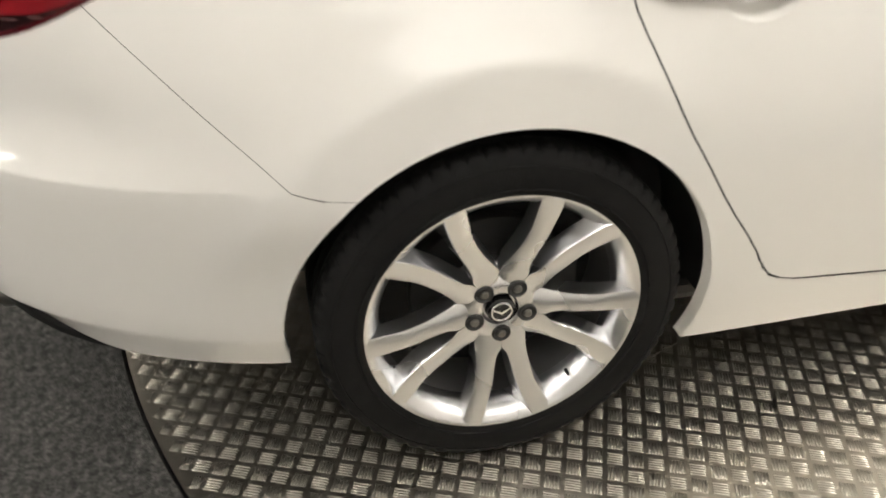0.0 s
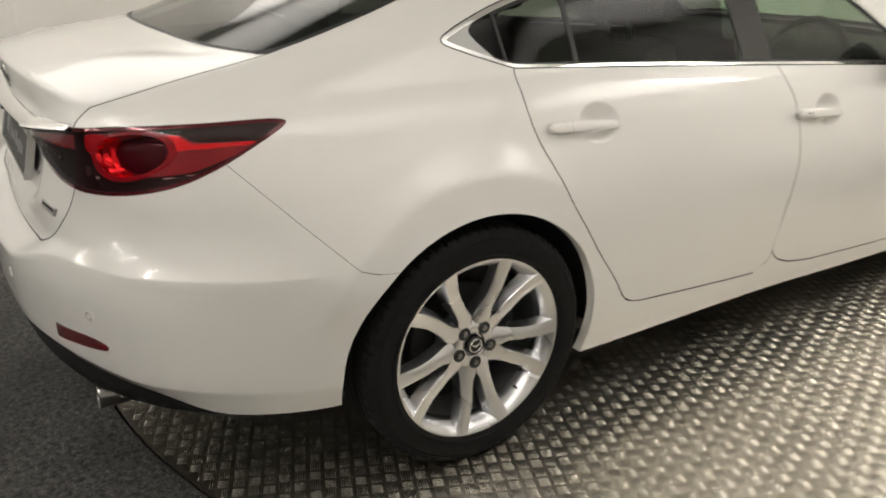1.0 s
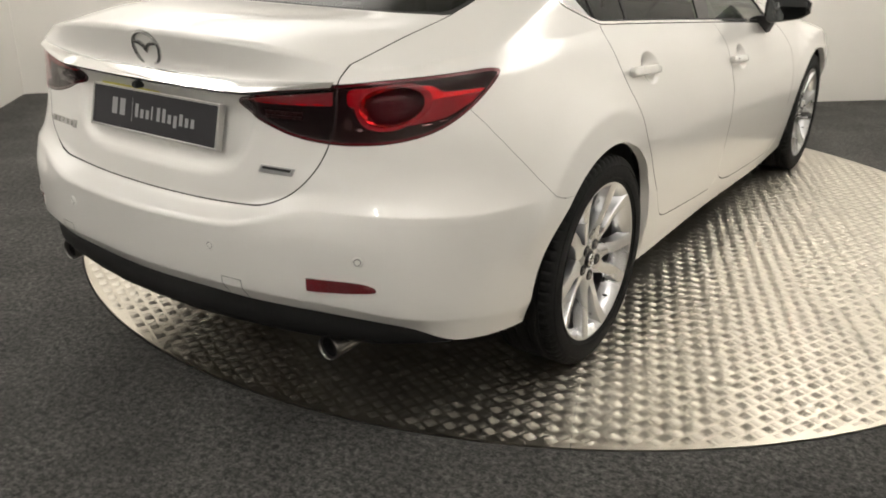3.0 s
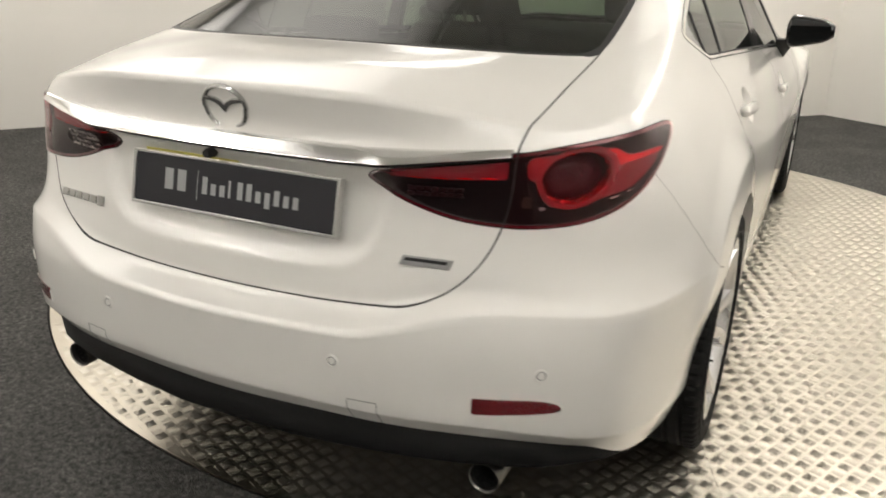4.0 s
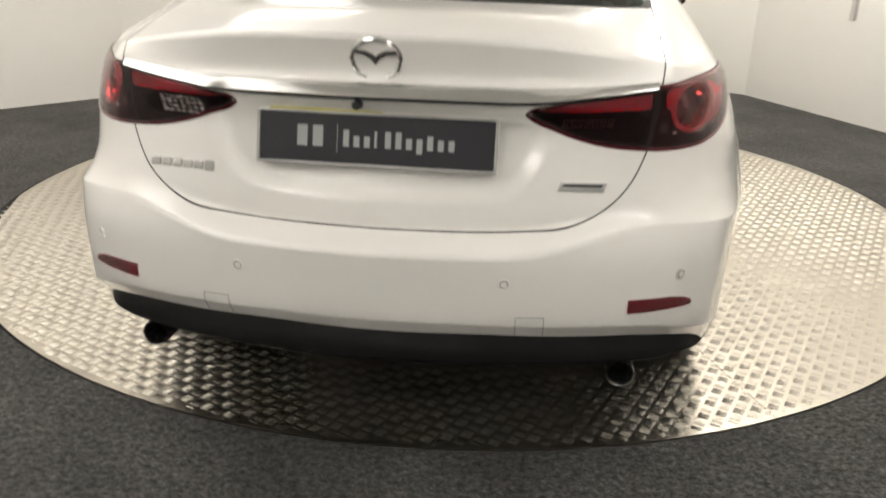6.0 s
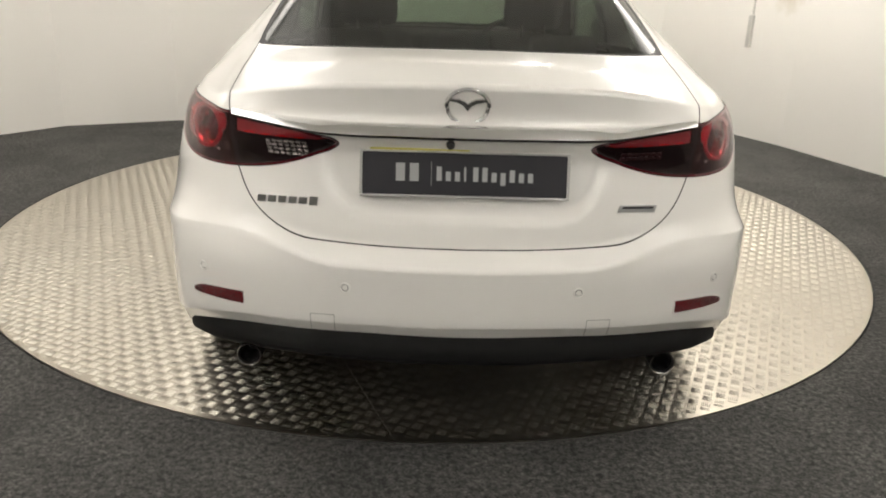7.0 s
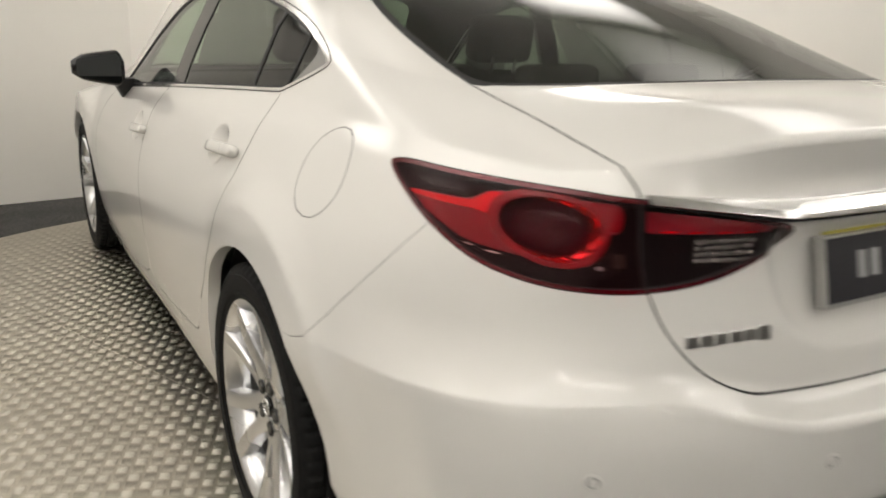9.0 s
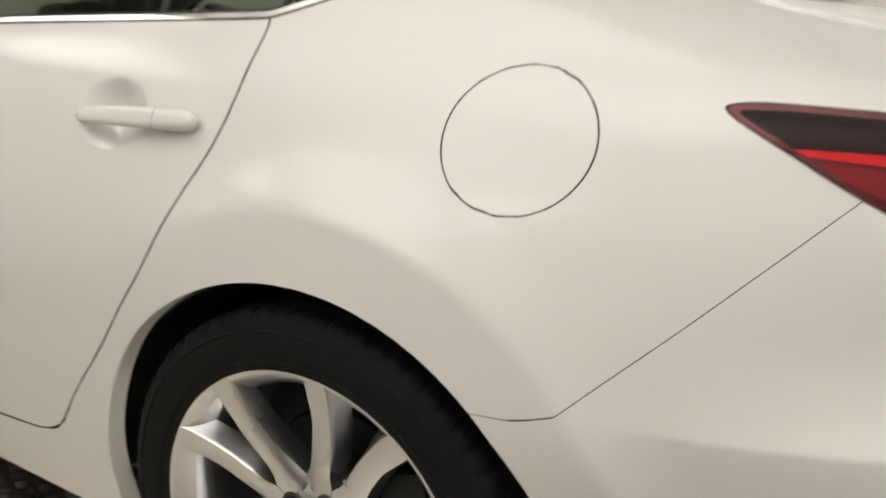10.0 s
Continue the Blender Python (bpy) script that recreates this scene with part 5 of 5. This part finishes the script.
for s in (1, -1):
    p, n = tail_at(0.625 * s, 0.514)
    m = stand(p, n)
    right = [(-0.084, -0.019), (-0.0835, 0.0185), (-0.083, 0.0205), (-0.02, 0.0190), (0.040, 0.015), (0.074, 0.004), (0.085, -0.009), (0.081, -0.017), (0.06, -0.019), (-0.077, -0.0195)]
    right = [(x, z * 0.82) for x, z in right]
    pts = chaikin(right if s > 0 else [(-x, z) for x, z in right[::-1]], 1)
    for name, wide, tall, drop, lift, mat, label in (("reflector_surround", 1.04, 0.9, -0.005, 0.0022, PAINT, ""), ("reflector", 1.0, 1.0, 0.0, 0.0034, REFLEX, "dark red reflex reflector")):
        bm = bmesh.new()
        rings = []
        for grow, up_ in ((1.0, -0.004), (1.0, lift - 0.001), (0.97, lift), (0.5, lift), (0.0, lift)):
            row = []
            for q in pts if grow else pts[:1]:
                w = m @ Vector((q[0] * wide * grow, (q[1] * tall + drop) * grow, 0))
                p2, n2 = tail_at(w.x, w.z)
                row.append(bm.verts.new(p2 + n2 * up_))
            rings.append(row)
        for a, b in zip(rings, rings[1:]):
            for k in range(len(a)):
                f = list(dict.fromkeys([a[k], a[(k + 1) % len(a)], b[(k + 1) % len(b)], b[k % len(b)]]))
                bm.faces.new(f)
        bmesh.ops.recalc_face_normals(bm, faces=bm.faces)
        shade(part(name, bm, mat, car, label), 40)
def surface_line(points, width, mat, name, parent):
    """A hair-thin joint that follows the tail's surface through (x, z) places."""
    bm = bmesh.new()
    rows = []
    for k, (x, z) in enumerate(points):
        a, b = points[max(0, k - 1)], points[min(len(points) - 1, k + 1)]
        d = math.hypot(b[0] - a[0], b[1] - a[1])
        sx, sz = -(b[1] - a[1]) / d * width / 2, (b[0] - a[0]) / d * width / 2
        row = []
        for q, lift in ((-1, -0.002), (-1, 0.0007), (1, 0.0007), (1, -0.002)):
            p, n = tail_at(x + sx * q, z + sz * q)
            row.append(bm.verts.new(p + n * lift))
        rows.append(row)
    for a, b in zip(rows, rows[1:]):
        for k in range(3):
            bm.faces.new((a[k], a[k + 1], b[k + 1], b[k]))
    bmesh.ops.recalc_face_normals(bm, faces=bm.faces)
    return part(name, bm, mat, parent)


for s in (1, -1):
    side_line = lambda x: [(s * x, 0.442 + 0.052 * k / 12) for k in range(13)]  # noqa: E731
    surface_line(side_line(0.317) + [(s * (0.317 + 0.06 * k / 8), 0.4955) for k in range(9)] + side_line(0.377)[::-1], 0.0012, COVER_LINE, "towing_eye_cover_joint", car)


# ---- door handles and mirrors ----
def door_handle(y_front, y_rear, z_front, z_rear, side):
    a, na = side_at(y_front, z_front, side)
    b, nb = side_at(y_rear, z_rear, side)
    n = (na + nb).normalized()
    along = (a - b).normalized()
    up = n.cross(along) * side
    if up.z < 0:
        up = -up
    L = (a - b).length
    rows = []
    bm = bmesh.new()
    def section(s, grow=1.0):
        q = b + along * L * s
        end = max(0.02, 1 - abs(2 * s - 1) ** 9) ** 0.5
        rise = 0.027 - 0.012 * max(0, s - 0.72) / 0.28 - 0.006 * (1 - end)
        half = (0.0165 - 0.003 * s) * end * grow
        thick = (0.016 if 0.26 < s < 0.9 else rise + 0.004) * (0.35 + 0.65 * end) * grow
        mid_ = rise - thick * 0.5 / grow
        return [q + n * (mid_ + thick * 0.5 * math.copysign(abs(math.sin(g)) ** 0.7, math.sin(g))) + up * half * math.copysign(abs(math.cos(g)) ** 0.6, math.cos(g)) for g in [math.tau * c / 16 for c in range(16)]]

    for k in range(25):
        rows.append([bm.verts.new(q) for q in section(k / 24)])
    for r0, r1 in zip(rows, rows[1:]):
        for k in range(16):
            bm.faces.new((r0[k], r0[(k + 1) % 16], r1[(k + 1) % 16], r1[k]))
    bm.faces.new(rows[0]), bm.faces.new(rows[-1][::-1])
    h = shade(part("door_handle", bm, PAINT, car, "white pull handle over a scooped bowl"), 70)
    bm = bmesh.new()
    loop_a, loop_b = ([bm.verts.new(q) for q in section(s, 1.03)] for s in (0.285, 0.289))
    for k in range(16):
        bm.faces.new((loop_a[k], loop_a[(k + 1) % 16], loop_b[(k + 1) % 16], loop_b[k]))
    bmesh.ops.recalc_face_normals(bm, faces=bm.faces)
    part("handle_joint", bm, COVER_LINE, h)
    if y_front > 1 and side > 0:
        for s in (0.16, 0.22):
            spot = lathe([(0.0, 0.0015), (0.0028, 0.0015), (0.0032, -0.002)], 12, "z")
            spot.transform(stand(b + along * L * s + n * 0.0268, n))
            part("lock_button", spot, BLACK, h)
    return h


for side in (1, -1):
    door_handle(0.465, 0.218, 0.872, 0.887, side)
    door_handle(1.455, 1.21, 0.80, 0.818, side)


def door_mirror(side):
    m = new("door_mirror")
    m.parent = car
    tagged(m, "gloss black folding door mirror")
    def outline(s):
        """Height and middle of the housing at a share of its width: tall at the door, tapering to a rounded tip."""
        end = min(1.0, (s / 0.10) ** 0.5 if s < 0.10 else 1.0, max(0.05, (1 - s) / 0.22) ** 0.5 if s > 0.78 else 1.0)
        return (0.075 - 0.034 * s**1.2) * (0.45 + 0.55 * end), 0.983 + 0.008 * s, end

    bm = bmesh.new()
    rows = []
    for k in range(25):
        s = k / 24
        x = 0.822 + 0.192 * s
        hh, mid_, end = outline(s)
        deep = 0.125 * (1 - 0.5 * s) * (0.3 + 0.7 * end)
        ring_ = []
        for j in range(24):
            a = j * math.tau / 24
            ca, sa = math.cos(a), math.sin(a)
            y = 1.815 + 0.02 * s + deep * 0.5 * (1 - math.copysign(abs(ca) ** 0.8, ca))
            ring_.append(bm.verts.new((x * side, y, mid_ + hh * math.copysign(abs(sa) ** 0.75, sa))))
        rows.append(ring_)
    for r0, r1 in zip(rows, rows[1:]):
        for k in range(24):
            bm.faces.new((r0[k], r0[(k + 1) % 24], r1[(k + 1) % 24], r1[k]))
    bm.faces.new(rows[0]), bm.faces.new(rows[-1][::-1])
    shade(part("housing", bm, GLOSS_BLACK, m), 70)
    rim_pts = []
    for up_ in (1, -1):
        row = []
        for k in range(13):
            s = 0.07 + 0.84 * k / 12
            hh, mid_, end = outline(s)
            row.append((0.822 + 0.192 * s, mid_ + up_ * hh * 0.80 * min(1.0, 0.72 + 2.0 * s)))
        rim_pts += row if up_ > 0 else row[::-1]
    bm = bmesh.new()
    bm.faces.new([bm.verts.new((x * side, 1.8115 + 0.02 * (x - 0.822) / 0.192, z)) for x, z in rim_pts])
    part("mirror_glass", bm, MIRROR, m, "rear-facing mirror glass")
    bm = bmesh.new()
    rows = []
    for z, x0, x1, y0, y1 in ((0.835, 0.792, 0.806, 1.93, 2.00), (0.870, 0.788, 0.822, 1.90, 1.99), (0.905, 0.782, 0.842, 1.87, 1.97), (0.945, 0.778, 0.862, 1.85, 1.95)):
        rows.append([bm.verts.new((x * side, y, z)) for x, y in ((x0, y0), (x1, y0 + 0.01), (x1, y1), (x0, y1))])
    for a, b in zip(rows, rows[1:]):
        for k in range(4):
            bm.faces.new((a[k], a[(k + 1) % 4], b[(k + 1) % 4], b[k]))
    bm.faces.new(rows[0]), bm.faces.new(rows[-1][::-1])
    bmesh.ops.bevel(bm, geom=list(bm.edges), offset=0.005, segments=2, profile=0.6, affect="EDGES")
    shade(part("mirror_foot", bm, BLACK, m))


for side in (1, -1):
    door_mirror(side)


# ---- cabin ----
def seat(x, y, name="front_seat"):
    s = new(name)
    s.parent = car
    for nm, a, b, tilt in (("cushion", (-0.25, -0.22, 0.30), (0.25, 0.28, 0.50), 0), ("backrest", (-0.245, -0.07, 0.0), (0.245, 0.07, 0.60), 14), ("headrest", (-0.13, -0.05, 0.63), (0.13, 0.05, 0.80), 10)):
        bm = bmesh.new()
        box(bm, a, b, 0.045, 4)
        if tilt:
            for v in bm.verts:
                if nm == "backrest":
                    v.co.x *= 1 - 0.25 * max(0, v.co.z - 0.35) / 0.25
            bm.transform(pose(0, -0.2, 0.42, tilt))
        shade(part(nm, bm, SEAT, s))
    for q in (-0.05, 0.05):
        bm = lathe([(0.006, 0.58), (0.006, 0.66)], 8, "z")
        bm.transform(pose(0, -0.2, 0.42, 14) @ pose(q, 0, 0))
        part("headrest_post", bm, STEEL, s)
    s.matrix_local = pose(x, y, 0.02)
    return s


for x in (-0.37, 0.37):
    seat(x, 1.25)
bench = new("rear_bench")
bench.parent = car
for nm, a, b, tilt in (("cushion", (-0.64, 0.3, 0.30), (0.64, 0.85, 0.52), 0), ("backrest", (-0.62, 0.1, 0.45), (0.62, 0.26, 1.0), 0)):
    bm = bmesh.new()
    box(bm, a, b, 0.05, 4)
    shade(part(nm, bm, SEAT, bench))
for x in (-0.38, 0.0, 0.38):
    bm = bmesh.new()
    box(bm, (x - 0.12, 0.05, 1.01), (x + 0.12, 0.14, 1.10), 0.035, 4)
    shade(part("headrest", bm, SEAT, bench))
for name, a, b in (("parcel_shelf", (-0.56, -0.50, 1.02), (0.56, 0.12, 1.04)), ("dashboard", (-0.70, 2.0, 0.70), (0.70, 2.5, 0.93)), ("centre_console", (-0.12, 0.9, 0.3), (0.12, 2.0, 0.6))):
    bm = bmesh.new()
    box(bm, a, b, 0.01 if name == "parcel_shelf" else 0.05, 3)
    shade(part(name, bm, SEAT, car))
bm = bmesh.new()
for k in range(36):
    a = k * math.tau / 36
    for j in range(8):
        b = j * math.tau / 8
        bm.verts.new(((0.18 + 0.015 * math.cos(b)) * math.cos(a), (0.18 + 0.015 * math.cos(b)) * math.sin(a), 0.015 * math.sin(b)))
bm.verts.ensure_lookup_table()
for k in range(36):
    for j in range(8):
        bm.faces.new([bm.verts[q] for q in (k * 8 + j, ((k + 1) % 36) * 8 + j, ((k + 1) % 36) * 8 + (j + 1) % 8, k * 8 + (j + 1) % 8)])
box(bm, (-0.17, -0.03, -0.02), (0.17, 0.03, 0.01), 0.008)
bm.transform(pose(0.37, 1.93, 0.86, 66))
shade(part("steering_wheel", bm, BLACK, car))
bm = bmesh.new()
box(bm, (-0.11, 1.86, 1.225), (0.11, 1.89, 1.29), 0.015, 3)
box(bm, (-0.02, 1.88, 1.27), (0.02, 1.92, 1.40), 0.008)
shade(part("interior_mirror", bm, BLACK, car))

# ---- pull cord on the wall ----
d0, d1 = Vector((2.585, 4.02)), Vector((2.8, 3.6))
dirn = (d1 - d0).normalized()
inn = Vector((-dirn.y, dirn.x))
if inn.dot(Vector((0, 1.4)) - d0) < 0:
    inn = -inn
m = Matrix(((dirn.x, inn.x, 0, d0.x), (dirn.y, inn.y, 0, d0.y), (0, 0, 1, 0), (0, 0, 0, 1)))
cord = tagged(new("wall_conduit"), "thin grey conduit with a slim switch box on the wall", "conduit")
slab("pipe", -0.006, 0.0, 0.006, 0.012, 1.0, CEILING, m, CONDUIT, cord, 0.003)
slab("switch_box", -0.022, 0.0, 0.022, 0.03, 0.74, 1.0, m, CONDUIT, cord, 0.006)
